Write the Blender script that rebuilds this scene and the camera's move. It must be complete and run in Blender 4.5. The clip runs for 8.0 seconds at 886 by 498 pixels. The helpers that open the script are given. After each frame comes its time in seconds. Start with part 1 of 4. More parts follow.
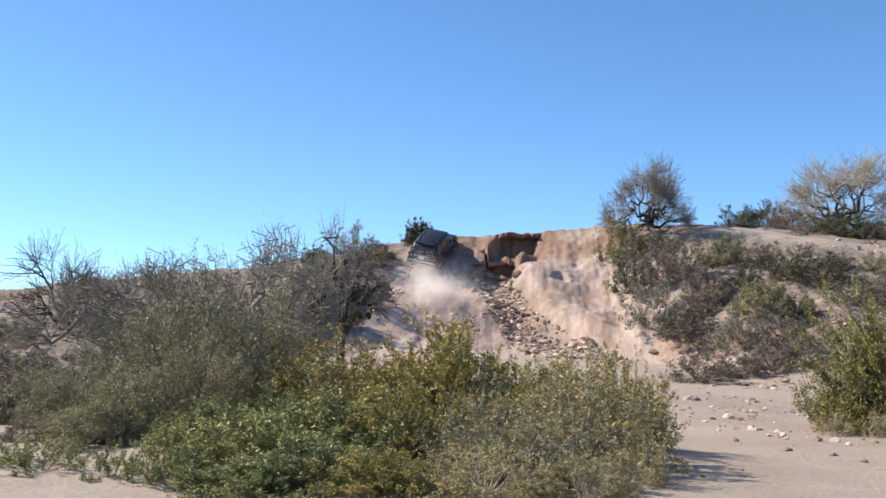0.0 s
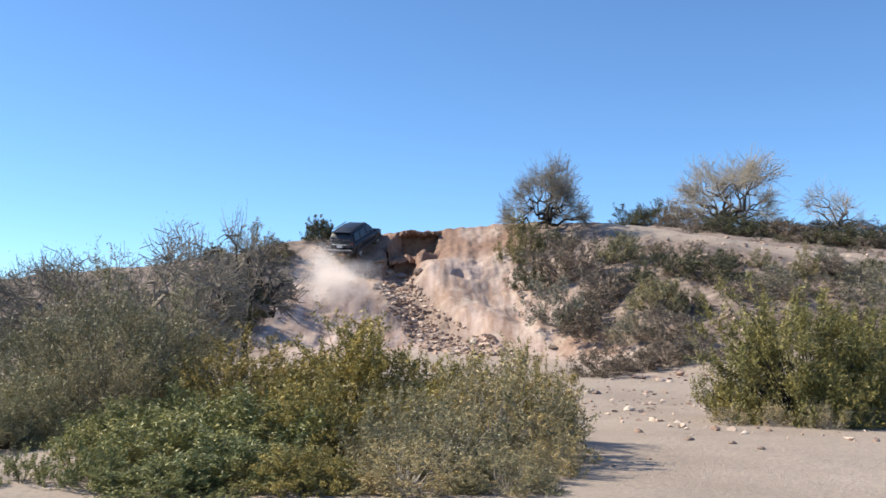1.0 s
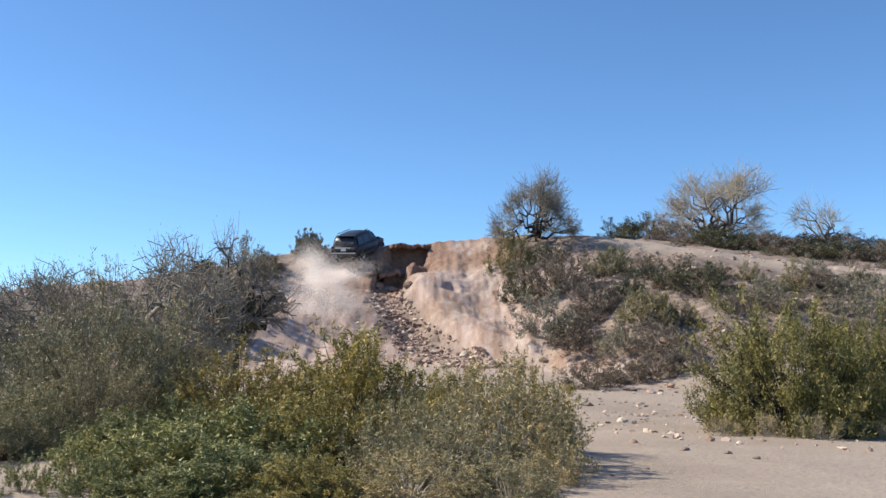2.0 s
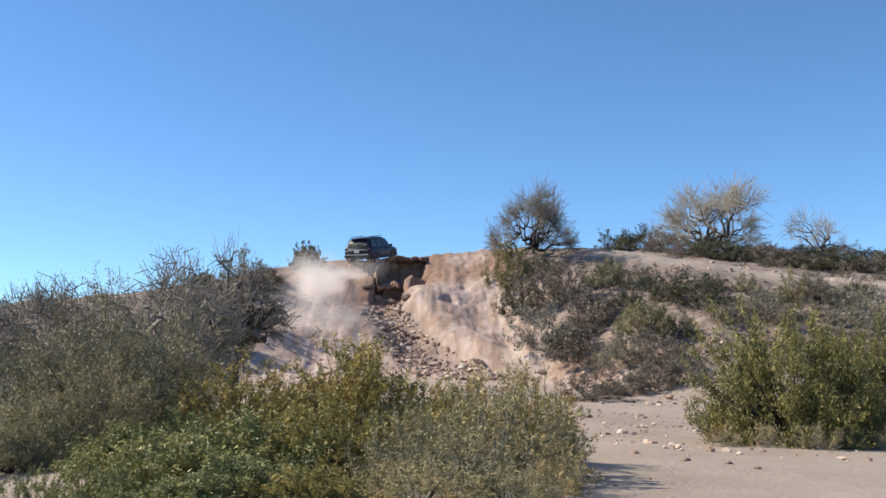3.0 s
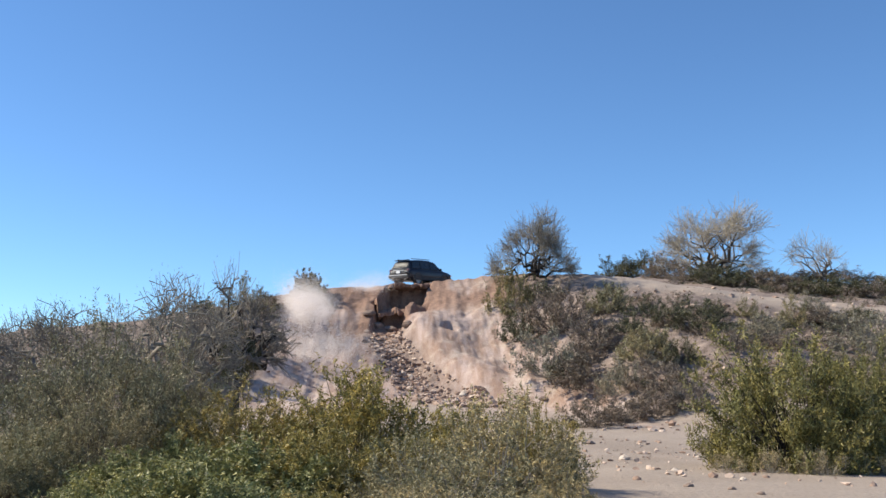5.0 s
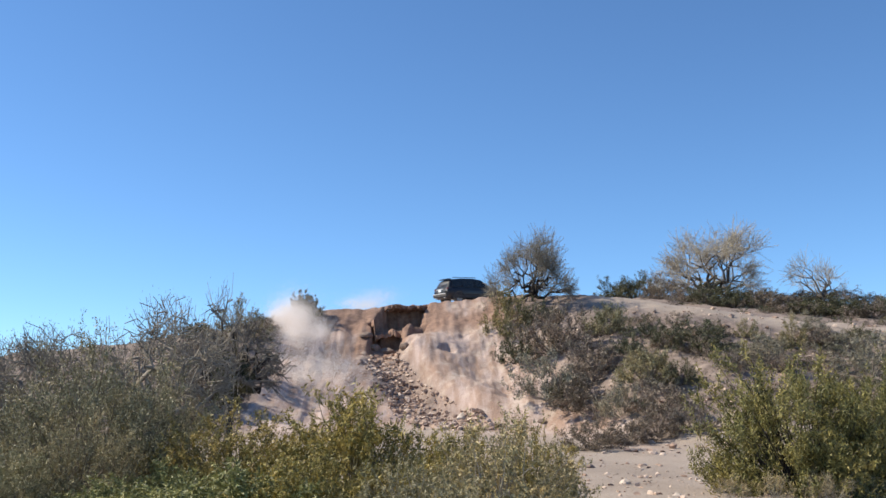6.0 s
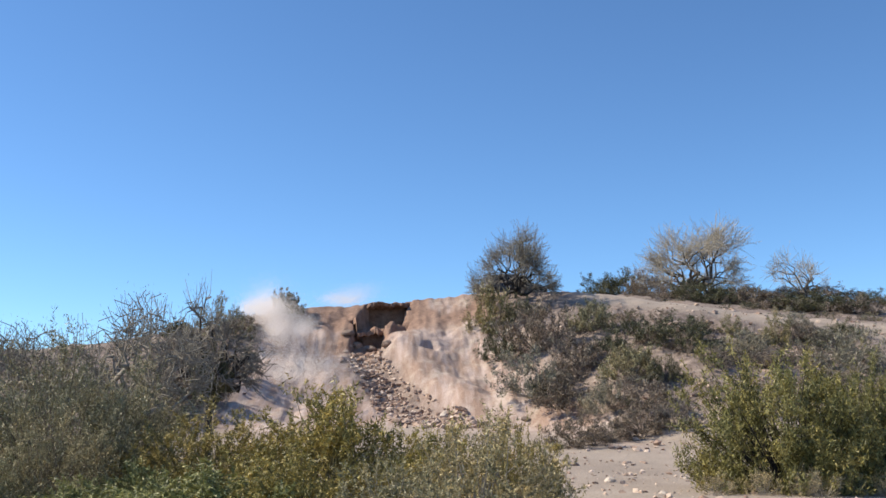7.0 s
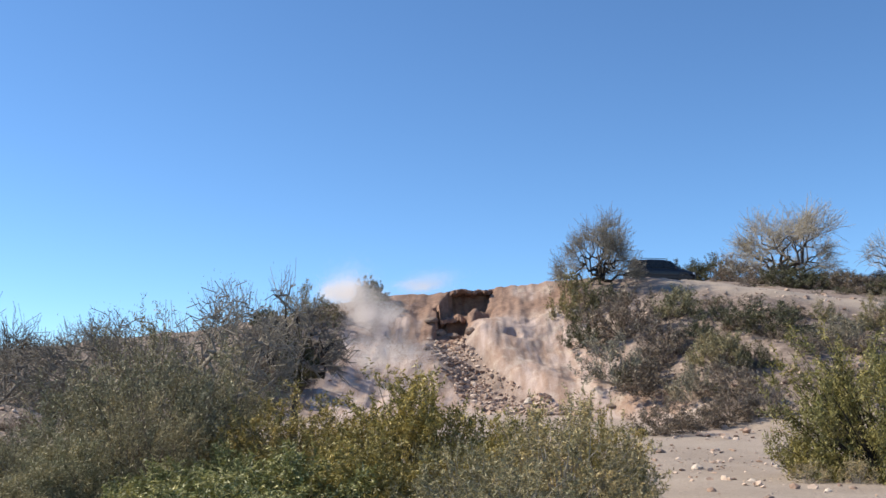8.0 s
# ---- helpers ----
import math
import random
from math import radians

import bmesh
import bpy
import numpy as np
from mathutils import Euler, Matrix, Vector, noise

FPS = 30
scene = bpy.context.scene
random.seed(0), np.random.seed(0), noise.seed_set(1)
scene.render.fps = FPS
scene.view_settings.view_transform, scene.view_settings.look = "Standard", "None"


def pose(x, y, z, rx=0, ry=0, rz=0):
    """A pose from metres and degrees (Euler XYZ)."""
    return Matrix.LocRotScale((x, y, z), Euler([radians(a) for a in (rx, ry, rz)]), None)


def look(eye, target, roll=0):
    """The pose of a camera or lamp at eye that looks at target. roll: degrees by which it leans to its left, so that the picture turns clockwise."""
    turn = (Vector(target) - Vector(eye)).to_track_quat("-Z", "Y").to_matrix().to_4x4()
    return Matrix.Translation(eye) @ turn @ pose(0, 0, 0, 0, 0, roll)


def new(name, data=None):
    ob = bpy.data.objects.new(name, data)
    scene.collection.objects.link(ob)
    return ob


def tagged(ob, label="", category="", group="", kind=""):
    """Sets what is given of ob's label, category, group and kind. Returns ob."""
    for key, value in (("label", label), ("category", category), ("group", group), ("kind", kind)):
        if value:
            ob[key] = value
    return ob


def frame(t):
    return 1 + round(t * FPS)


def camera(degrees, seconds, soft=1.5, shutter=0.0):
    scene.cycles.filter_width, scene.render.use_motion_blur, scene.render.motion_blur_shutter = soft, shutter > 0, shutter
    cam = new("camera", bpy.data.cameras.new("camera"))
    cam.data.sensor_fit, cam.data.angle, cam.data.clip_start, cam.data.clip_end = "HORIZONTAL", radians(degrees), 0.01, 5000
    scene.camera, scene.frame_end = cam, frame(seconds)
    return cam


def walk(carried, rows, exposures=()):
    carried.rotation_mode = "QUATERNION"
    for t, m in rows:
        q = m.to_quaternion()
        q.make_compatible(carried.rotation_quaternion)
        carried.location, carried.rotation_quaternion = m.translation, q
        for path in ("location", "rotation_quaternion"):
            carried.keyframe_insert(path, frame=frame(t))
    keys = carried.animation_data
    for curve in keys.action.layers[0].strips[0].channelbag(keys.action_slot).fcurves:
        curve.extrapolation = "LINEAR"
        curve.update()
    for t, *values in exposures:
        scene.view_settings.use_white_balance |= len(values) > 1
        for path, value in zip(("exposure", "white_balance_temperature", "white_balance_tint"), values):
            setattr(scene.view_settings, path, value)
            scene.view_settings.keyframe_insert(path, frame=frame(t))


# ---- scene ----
cam = camera(48.0, 8.0, soft=1.5, shutter=0.4)
PATH = [
    (0, 0.000, 0.000, 1.700, 95.515, -1.186, 5.169),
    (0.5, -0.150, -0.045, 1.680, 95.287, -0.762, 2.691),
    (1, -0.277, -0.135, 1.674, 95.485, -0.529, -0.741),
    (1.5, -0.364, -0.165, 1.642, 95.894, -0.480, -1.408),
    (3, -0.563, -0.364, 1.602, 97.001, -0.265, -1.686),
    (3.5, -0.563, -0.393, 1.587, 97.394, -0.204, -1.674),
    (4, -0.563, -0.406, 1.562, 97.797, -0.166, -1.656),
    (4.5, -0.562, -0.413, 1.552, 98.171, -0.113, -1.624),
    (6, -0.473, 0.120, 1.594, 99.831, 0.170, -1.668),
    (6.5, -0.449, 0.359, 1.596, 100.431, 0.278, -2.071),
    (7, -0.417, 0.572, 1.596, 99.712, 0.490, -2.597),
    (7.5, -0.387, 0.701, 1.567, 98.987, 0.344, 0.424),
    (8, -0.356, 0.690, 1.533, 99.079, 0.310, 2.233),
]
walk(cam, [(t, pose(*row)) for t, *row in PATH], exposures=((0, 0.7, 6050, 6), (1.0, 0.7, 6050, 6), (1.5, 0.6, 6050, 6), (3.0, 0.53, 6050, 6), (8, 0.53, 6050, 6)))

# ---- daylight: low winter sun from the left, a clear desert sky ----
SUN_EL, SUN_AZ = 41.0, 280.0  # azimuth clockwise from +y
world = bpy.data.worlds.new("desert_sky")
scene.world = world
world.use_nodes = True
wn = world.node_tree
sky = wn.nodes.new("ShaderNodeTexSky")
sky.sky_type = "NISHITA"
sky.sun_disc = False
sky.sun_elevation, sky.sun_rotation = radians(SUN_EL), radians(SUN_AZ)
sky.altitude, sky.air_density, sky.dust_density, sky.ozone_density = 2300, 1.0, 0.0, 4.0
wn.nodes["Background"].inputs["Strength"].default_value = 0.113
tint = wn.nodes.new("ShaderNodeMix")
tint.data_type, tint.blend_type = "RGBA", "MULTIPLY"
tint.inputs[0].default_value, tint.inputs[7].default_value = 1.0, (0.875, 0.975, 1.035, 1)
wn.links.new(sky.outputs["Color"], tint.inputs[6])
wn.links.new(tint.outputs[2], wn.nodes["Background"].inputs["Color"])
sun = new("sun", bpy.data.lights.new("sun", "SUN"))
sun.data.energy, sun.data.angle, sun.data.color = 5.0, radians(0.55), (1.0, 0.85, 0.65)
a, e = radians(SUN_AZ), radians(SUN_EL)
sun.matrix_world = look((40 * math.sin(a) * math.cos(e), 40 * math.cos(a) * math.cos(e), 40 * math.sin(e)), (0, 0, 0))

# ---- materials ----
def shader(name, rough=0.8, metal=0.0):
    m = bpy.data.materials.new(name)
    m.use_nodes = True
    b = m.node_tree.nodes["Principled BSDF"]
    b.inputs["Roughness"].default_value, b.inputs["Metallic"].default_value = rough, metal
    return m, m.node_tree, b


def ramp(nt, source, stops):
    r = nt.nodes.new("ShaderNodeValToRGB")
    el = r.color_ramp.elements
    while len(el) < len(stops):
        el.new(0.5)
    for q, (at, c) in zip(el, stops):
        q.position, q.color = at, (*c, 1)
    nt.links.new(source, r.inputs["Fac"])
    return r.outputs["Color"]


def noise_at(nt, scale, detail=6, rough=0.6, stretch=None):
    n = nt.nodes.new("ShaderNodeTexNoise")
    n.inputs["Scale"].default_value, n.inputs["Detail"].default_value, n.inputs["Roughness"].default_value = scale, detail, rough
    co = nt.nodes.new("ShaderNodeTexCoord")
    src = co.outputs["Object"]
    if stretch:
        mp = nt.nodes.new("ShaderNodeMapping")
        mp.inputs["Scale"].default_value = stretch
        nt.links.new(src, mp.inputs["Vector"])
        src = mp.outputs["Vector"]
    nt.links.new(src, n.inputs["Vector"])
    return n.outputs["Fac"]


def mixed(nt, fac, a, b, mode="MIX"):
    n = nt.nodes.new("ShaderNodeMix")
    n.data_type, n.blend_type = "RGBA", mode
    for socket, v in ((n.inputs[0], fac), (n.inputs[6], a), (n.inputs[7], b)):
        if hasattr(v, "is_linked"):
            nt.links.new(v, socket)
        else:
            socket.default_value = v if isinstance(v, (int, float)) else (*v, 1)
    return n.outputs[2]


def bumped(nt, b, height, strength=0.5, distance=0.05):
    n = nt.nodes.new("ShaderNodeBump")
    n.inputs["Strength"].default_value, n.inputs["Distance"].default_value = strength, distance
    nt.links.new(height, n.inputs["Height"])
    nt.links.new(n.outputs["Normal"], b.inputs["Normal"])


def ground_material():
    m, nt, b = shader("desert_soil", 0.95)
    at = nt.nodes.new("ShaderNodeAttribute")
    at.attribute_name = "soil"
    sep = nt.nodes.new("ShaderNodeSeparateColor")
    nt.links.new(at.outputs["Color"], sep.inputs[0])
    big = noise_at(nt, 0.25, 5)
    mid = noise_at(nt, 2.2, 8, 0.7)
    fine = noise_at(nt, 14.0, 6, 0.7)
    sand = ramp(nt, big, [(0.3, (0.30, 0.24, 0.195)), (0.7, (0.40, 0.33, 0.275))])
    bank = ramp(nt, big, [(0.3, (0.395, 0.30, 0.265)), (0.7, (0.52, 0.42, 0.385))])
    red = ramp(nt, mid, [(0.3, (0.17, 0.10, 0.072)), (0.7, (0.36, 0.235, 0.175))])
    stony = ramp(nt, mid, [(0.35, (0.12, 0.088, 0.075)), (0.52, (0.22, 0.165, 0.14)), (0.7, (0.42, 0.34, 0.29))])
    streak = noise_at(nt, 1.0, 6, 0.65, (1.6, 0.22, 0.3))
    bank = mixed(nt, ramp(nt, streak, [(0.40, (0, 0, 0)), (0.60, (0.9, 0.9, 0.9))]), bank, (0.29, 0.19, 0.14))
    bank = mixed(nt, ramp(nt, noise_at(nt, 0.9, 7, 0.7), [(0.5, (0, 0, 0)), (0.66, (0.75, 0.75, 0.75))]), bank, (0.53, 0.44, 0.37))
    bank = mixed(nt, ramp(nt, noise_at(nt, 3.5, 8, 0.75), [(0.56, (0, 0, 0)), (0.68, (0.55, 0.55, 0.55))]), bank, (0.22, 0.15, 0.115))
    c = mixed(nt, sep.outputs[0], sand, bank)
    c = mixed(nt, sep.outputs[1], c, red)
    c = mixed(nt, sep.outputs[2], c, stony)
    speck = ramp(nt, fine, [(0.32, (0.62, 0.6, 0.58)), (0.5, (1, 1, 1)), (0.72, (1.15, 1.13, 1.1))])
    c = mixed(nt, 0.8, c, speck, "MULTIPLY")
    nt.links.new(c, b.inputs["Base Color"])
    bumped(nt, b, mixed(nt, 0.45, mid, fine), 0.7, 0.12)
    return m


def leaf_material(name, dark, mid, light, through_light=0.14):
    m, nt, b = shader(name, 0.55)
    # leaf colours drawn a little towards grey, for the bluish shade on them
    dark, mid, light = [tuple(0.86 * v + 0.14 * sum(c) / 3 for v in c) for c in (dark, mid, light)]
    # darkest tone deepened: some of the shade between leaves is in the colour
    dark = tuple(0.35 * v + 0.25 * w for v, w in zip(dark, mid))
    light = tuple(0.75 * v + 0.25 * w for v, w in zip(light, mid))
    g = nt.nodes.new("ShaderNodeNewGeometry")
    c = ramp(nt, g.outputs["Random Per Island"], [(0.0, dark), (0.55, mid), (1.0, light)])
    patch = ramp(nt, noise_at(nt, 3.2, 3), [(0.35, (0.66, 0.72, 0.66)), (0.65, (1.3, 1.2, 1.02))])
    c = mixed(nt, 1.0, c, patch, "MULTIPLY")
    info = nt.nodes.new("ShaderNodeObjectInfo")
    c = mixed(nt, 0.8, c, ramp(nt, info.outputs["Random"], [(0, (0.8, 0.84, 0.86)), (1, (1.18, 1.1, 0.98))]), "MULTIPLY")
    nt.links.new(c, b.inputs["Base Color"])
    tr = nt.nodes.new("ShaderNodeBsdfTranslucent")
    nt.links.new(c, tr.inputs["Color"])
    mx = nt.nodes.new("ShaderNodeMixShader")
    mx.inputs[0].default_value = through_light
    nt.links.new(b.outputs[0], mx.inputs[1])
    nt.links.new(tr.outputs[0], mx.inputs[2])
    nt.links.new(mx.outputs[0], nt.nodes["Material Output"].inputs["Surface"])
    return m


def grain_material(name, a, b2, scale=6.0, rough=0.85, bump=0.4, dist=0.02):
    m, nt, b = shader(name, rough)
    n = noise_at(nt, scale, 6, 0.65)
    c = ramp(nt, n, [(0.3, a), (0.7, b2)])
    info = nt.nodes.new("ShaderNodeObjectInfo")
    c = mixed(nt, 1.0, c, ramp(nt, info.outputs["Random"], [(0, (0.75, 0.75, 0.77)), (1, (1.2, 1.17, 1.13))]), "MULTIPLY")
    nt.links.new(c, b.inputs["Base Color"])
    bumped(nt, b, n, bump, dist)
    return m


def rubble_material():
    m, nt, b = shader("broken_rock", 0.9)
    g = nt.nodes.new("ShaderNodeNewGeometry")
    c = ramp(nt, g.outputs["Random Per Island"], [(0, (0.18, 0.115, 0.088)), (0.5, (0.40, 0.285, 0.22)), (1, (0.70, 0.56, 0.46))])
    n = noise_at(nt, 9, 5)
    c = mixed(nt, 1.0, c, ramp(nt, n, [(0.3, (0.75, 0.75, 0.75)), (0.7, (1.15, 1.15, 1.15))]), "MULTIPLY")
    nt.links.new(c, b.inputs["Base Color"])
    bumped(nt, b, n, 0.5, 0.03)
    return m


SOIL = ground_material()
LIP = grain_material("red_subsoil", (0.15, 0.085, 0.06), (0.33, 0.215, 0.16), 3.0, 0.95, 0.8, 0.06)
ROCK = grain_material("pale_stone", (0.30, 0.24, 0.2), (0.62, 0.55, 0.48), 5)
DARK_ROCK = grain_material("brown_stone", (0.14, 0.10, 0.08), (0.34, 0.26, 0.21), 5)
RUBBLE = rubble_material()
BARK = grain_material("grey_brown_bark", (0.06, 0.048, 0.036), (0.16, 0.13, 0.10), 14)
GREEN_BARK = grain_material("green_grey_twig_bark", (0.07, 0.065, 0.03), (0.17, 0.155, 0.08), 14)
GREY_BARK = grain_material("grey_twig_bark", (0.13, 0.115, 0.095), (0.30, 0.27, 0.23), 14)
PALE_BARK = grain_material("bleached_twig_bark", (0.26, 0.235, 0.2), (0.48, 0.44, 0.38), 14)
DEAD_BARK = grain_material("dark_dead_bark", (0.012, 0.01, 0.009), (0.05, 0.04, 0.034), 14)
LEAF_CREOSOTE = leaf_material("creosote_leaf", (0.085, 0.08, 0.014), (0.33, 0.275, 0.06), (0.56, 0.45, 0.12))
LEAF_GREEN = leaf_material("fresh_green_leaf", (0.06, 0.08, 0.02), (0.245, 0.26, 0.08), (0.46, 0.45, 0.17))
LEAF_GOLD = leaf_material("yellowing_leaf", (0.11, 0.09, 0.02), (0.37, 0.285, 0.065), (0.58, 0.44, 0.11))
LEAF_GREY = leaf_material("grey_green_leaf", (0.11, 0.095, 0.05), (0.36, 0.305, 0.15), (0.60, 0.51, 0.30))
LEAF_SAGE = leaf_material("grey_brush_leaf", (0.055, 0.045, 0.042), (0.21, 0.165, 0.145), (0.42, 0.345, 0.30))
LEAF_DRY = leaf_material("dry_brown_leaf", (0.045, 0.035, 0.029), (0.175, 0.135, 0.11), (0.36, 0.285, 0.235))
LEAF_PALO = leaf_material("fine_olive_leaf", (0.08, 0.07, 0.035), (0.27, 0.238, 0.125), (0.48, 0.42, 0.25))
LEAF_THICKET = leaf_material("dull_green_leaf", (0.065, 0.066, 0.03), (0.235, 0.225, 0.115), (0.43, 0.39, 0.23))
LEAF_BRIGHT = leaf_material("yellow_green_leaf", (0.05, 0.055, 0.014), (0.225, 0.21, 0.05), (0.43, 0.38, 0.12))
LEAF_DARK = leaf_material("dark_green_leaf", (0.022, 0.024, 0.011), (0.085, 0.088, 0.04), (0.19, 0.185, 0.09))
LEAF_OLIVE = leaf_material("dull_olive_leaf", (0.06, 0.055, 0.02), (0.225, 0.195, 0.075), (0.42, 0.35, 0.15))
LEAF_SILVER = leaf_material("silver_grey_leaf", (0.10, 0.09, 0.07), (0.26, 0.235, 0.185), (0.48, 0.44, 0.36))
LEAF_STRAW = leaf_material("dry_straw", (0.24, 0.185, 0.10), (0.40, 0.33, 0.20), (0.57, 0.48, 0.32))

# ---- the land: a wash, an eroded bank, a ridge above it ----
TABLE = np.random.RandomState(4).rand(128, 128)


def lattice(x, y):
    """Smooth value noise from 0 to 1, one cell a metre."""
    i, j = np.floor(x).astype(int), np.floor(y).astype(int)
    u, v = x - i, y - j
    u, v = u * u * (3 - 2 * u), v * v * (3 - 2 * v)
    i0, i1, j0, j1 = i % 128, (i + 1) % 128, j % 128, (j + 1) % 128
    return (TABLE[i0, j0] * (1 - u) + TABLE[i1, j0] * u) * (1 - v) + (TABLE[i0, j1] * (1 - u) + TABLE[i1, j1] * u) * v


def rough(x, y, size, octaves=4):
    s, a, total = 0.0, 0.5, 0.0
    for k in range(octaves):
        s = s + a * (lattice(x / size + 17.3 * k, y / size + 9.1 * k) - 0.5)
        total, a, size = total + a, a * 0.55, size * 0.5
    return 2 * s / total


def along(x, xs, ys):
    return sum(np.interp(x + d, xs, ys) for d in (-1.6, -0.8, 0, 0.8, 1.6)) / 5


def ease(a, b, v):
    t = np.clip((v - a) / (b - a), 0, 1)
    return t * t * (3 - 2 * t)


FOOT = ((-60, -36, -20, -10, -3, 3, 6, 9, 14, 30, 60), (20, 24, 34, 47, 50, 49, 46, 40.5, 38, 36, 34))
CREST_Y = ((-60, -36, -18, -9, -5, 0, 5, 11, 18, 27, 60), (50, 54, 61, 65.5, 67, 67, 66.5, 65, 62, 58, 52))
CREST_Z = ((-60, -36, -17, -10, -8, -4, 0.4, 3, 7, 11, 18, 27, 40, 60), (2.4, 3.8, 6.4, 8.1, 8.8, 9.15, 9.3, 9.75, 9.8, 9.9, 8.5, 6.7, 5.6, 5))
RISE = ((-30, -8, 4, 12, 18, 27, 60), (0.02, 0.05, 0.055, 0.075, 0.15, 0.19, 0.19))
POWER = ((-30, -12, -6, 4, 8, 13), (1.2, 1.35, 1.6, 1.6, 1.2, 1.05))
GULLY = ((47.5, 50.5, 53.0, 56.0, 58.5, 60.5, 62.8, 64.8, 67.2), (2.8, 1.7, 0.7, -0.6, -1.45, -2.2, -2.3, -1.5, -0.9))


def land(x, y):
    x, y = np.asarray(x, float), np.asarray(y, float)
    foot, cy, cz = along(x, *FOOT), along(x, *CREST_Y), along(x, *CREST_Z)
    apron = 0.065 * np.clip(y - 30, 0, 25)
    zf = 0.065 * np.clip(foot - 30, 0, 25)
    u = np.clip((y - foot) / (cy - foot), 0, 1)
    z = np.where(y < foot, apron, zf + (cz - zf) * u ** along(x, *POWER))
    z = z + along(x, *RISE) * np.clip(y - cy, 0, 32)
    z = z - 0.04 * np.clip(y - cy - 45, 0, 150)
    # bare rounded shoulder to the right of the gully, steep where the gully has cut into it
    gx = np.interp(y, *GULLY)
    edge = gx + 0.55 + 0.5 * rough(x, y, 2.2, 3)
    side = ease(0.0, 1.3, x - edge) * (1 - ease(1.6, 5.0, x - edge))
    z = z + 1.15 * side * ease(51.5, 54.5, y + 0.6 * x) * (1 - ease(60.5, 64.5, y))
    # berm beside the gully's head
    z = z + 0.28 * np.exp(-((x + 2.7) / 1.0) ** 2 - ((y - 66.3) / 0.5) ** 2)
    # rubble gully that runs down from the head
    z = z - np.interp(y, (51, 55, 60, 62.5, 63), (0, 0.3, 0.5, 0.6, 0)) * np.exp(-((x - gx) / 0.9) ** 2)
    # its head: two ragged steps with sheer walls, and a pocket in the rib between
    wx = x + 0.5 * rough(x + 3, y, 1.3, 4)
    wy = y + 0.55 * rough(x, y + 31, 1.2, 4)

    def cut(x0, x1, y0, y1, floor, soft_right=0.12):
        inside = ease(x0, x0 + 0.1, wx) * (1 - ease(x1 - soft_right, x1, wx)) * ease(y0, y0 + 0.5, wy) * (1 - ease(y1 - 0.1, y1, wy))
        return z - inside * np.clip(z - floor, 0, 4)

    # hollow under a stone that has fallen out of the shoulder
    z = z - 0.95 * np.exp(-((wx - 1.35) / 0.36) ** 4 - ((wy - 60.2) / 0.36) ** 4)
    lumps = 0.25 * rough(x, y, 0.7, 3)
    z = cut(-2.75 + 0.4 * (y - 66), 0.45 + 0.25 * (y - 66), 64.6, 67.35, 7.2 + 0.12 * (y - 65) + 0.5 * ease(-1.2, 0.6, x) + lumps, 0.5)
    z = cut(-3.35 + 0.15 * (y - 63), -1.35, 61.2, 65.3, 5.75 + 0.1 * (y - 62) + lumps)
    z = cut(-0.95 + 0.35 * (y - 64), 0.25 + 0.3 * (y - 64), 63.0, 64.9, 6.75 + 0.2 * (y - 63) + lumps, 0.35)
    steep = ease(0.0, 0.15, u) * (1 - ease(0.9, 1.0, u) * 0.7) * (1 - 0.62 * side)
    z = z + rough(x, y, 5.0, 3) * (0.10 + 0.35 * steep) + rough(x + 40, y, 1.3, 4) * (0.03 + 0.24 * steep)
    # rills that run down the bank
    z = z + 0.24 * ease(0.0, 0.15, u) * rough(x * 1.0, y * 0.16 + 50, 0.9, 4)
    # wheel ruts in the wash
    z = z - 0.05 * (np.exp(-((y - 13.5 - 0.12 * x) / 0.35) ** 2) + np.exp(-((y - 15.3 - 0.12 * x) / 0.35) ** 2))
    return z


def height(x, y):
    return float(land(np.array([x]), np.array([y]))[0])


def steps(*runs):
    out = []
    for a, b, s in runs:
        out.extend(np.arange(a, b - 1e-6, s))
    return np.array(out + [runs[-1][1]])


def mesh_of(name, verts, faces, mat, smooth=False):
    me = bpy.data.meshes.new(name)
    verts, faces = np.asarray(verts, np.float32), np.asarray(faces, np.int32)
    n, k = faces.shape
    me.vertices.add(len(verts))
    me.vertices.foreach_set("co", verts.ravel())
    me.loops.add(n * k)
    me.loops.foreach_set("vertex_index", faces.ravel())
    me.polygons.add(n)
    me.polygons.foreach_set("loop_start", np.arange(0, n * k, k, dtype=np.int32))
    me.polygons.foreach_set("use_smooth", np.full(n, smooth))
    me.update(calc_edges=True)
    me.materials.append(mat)
    return me


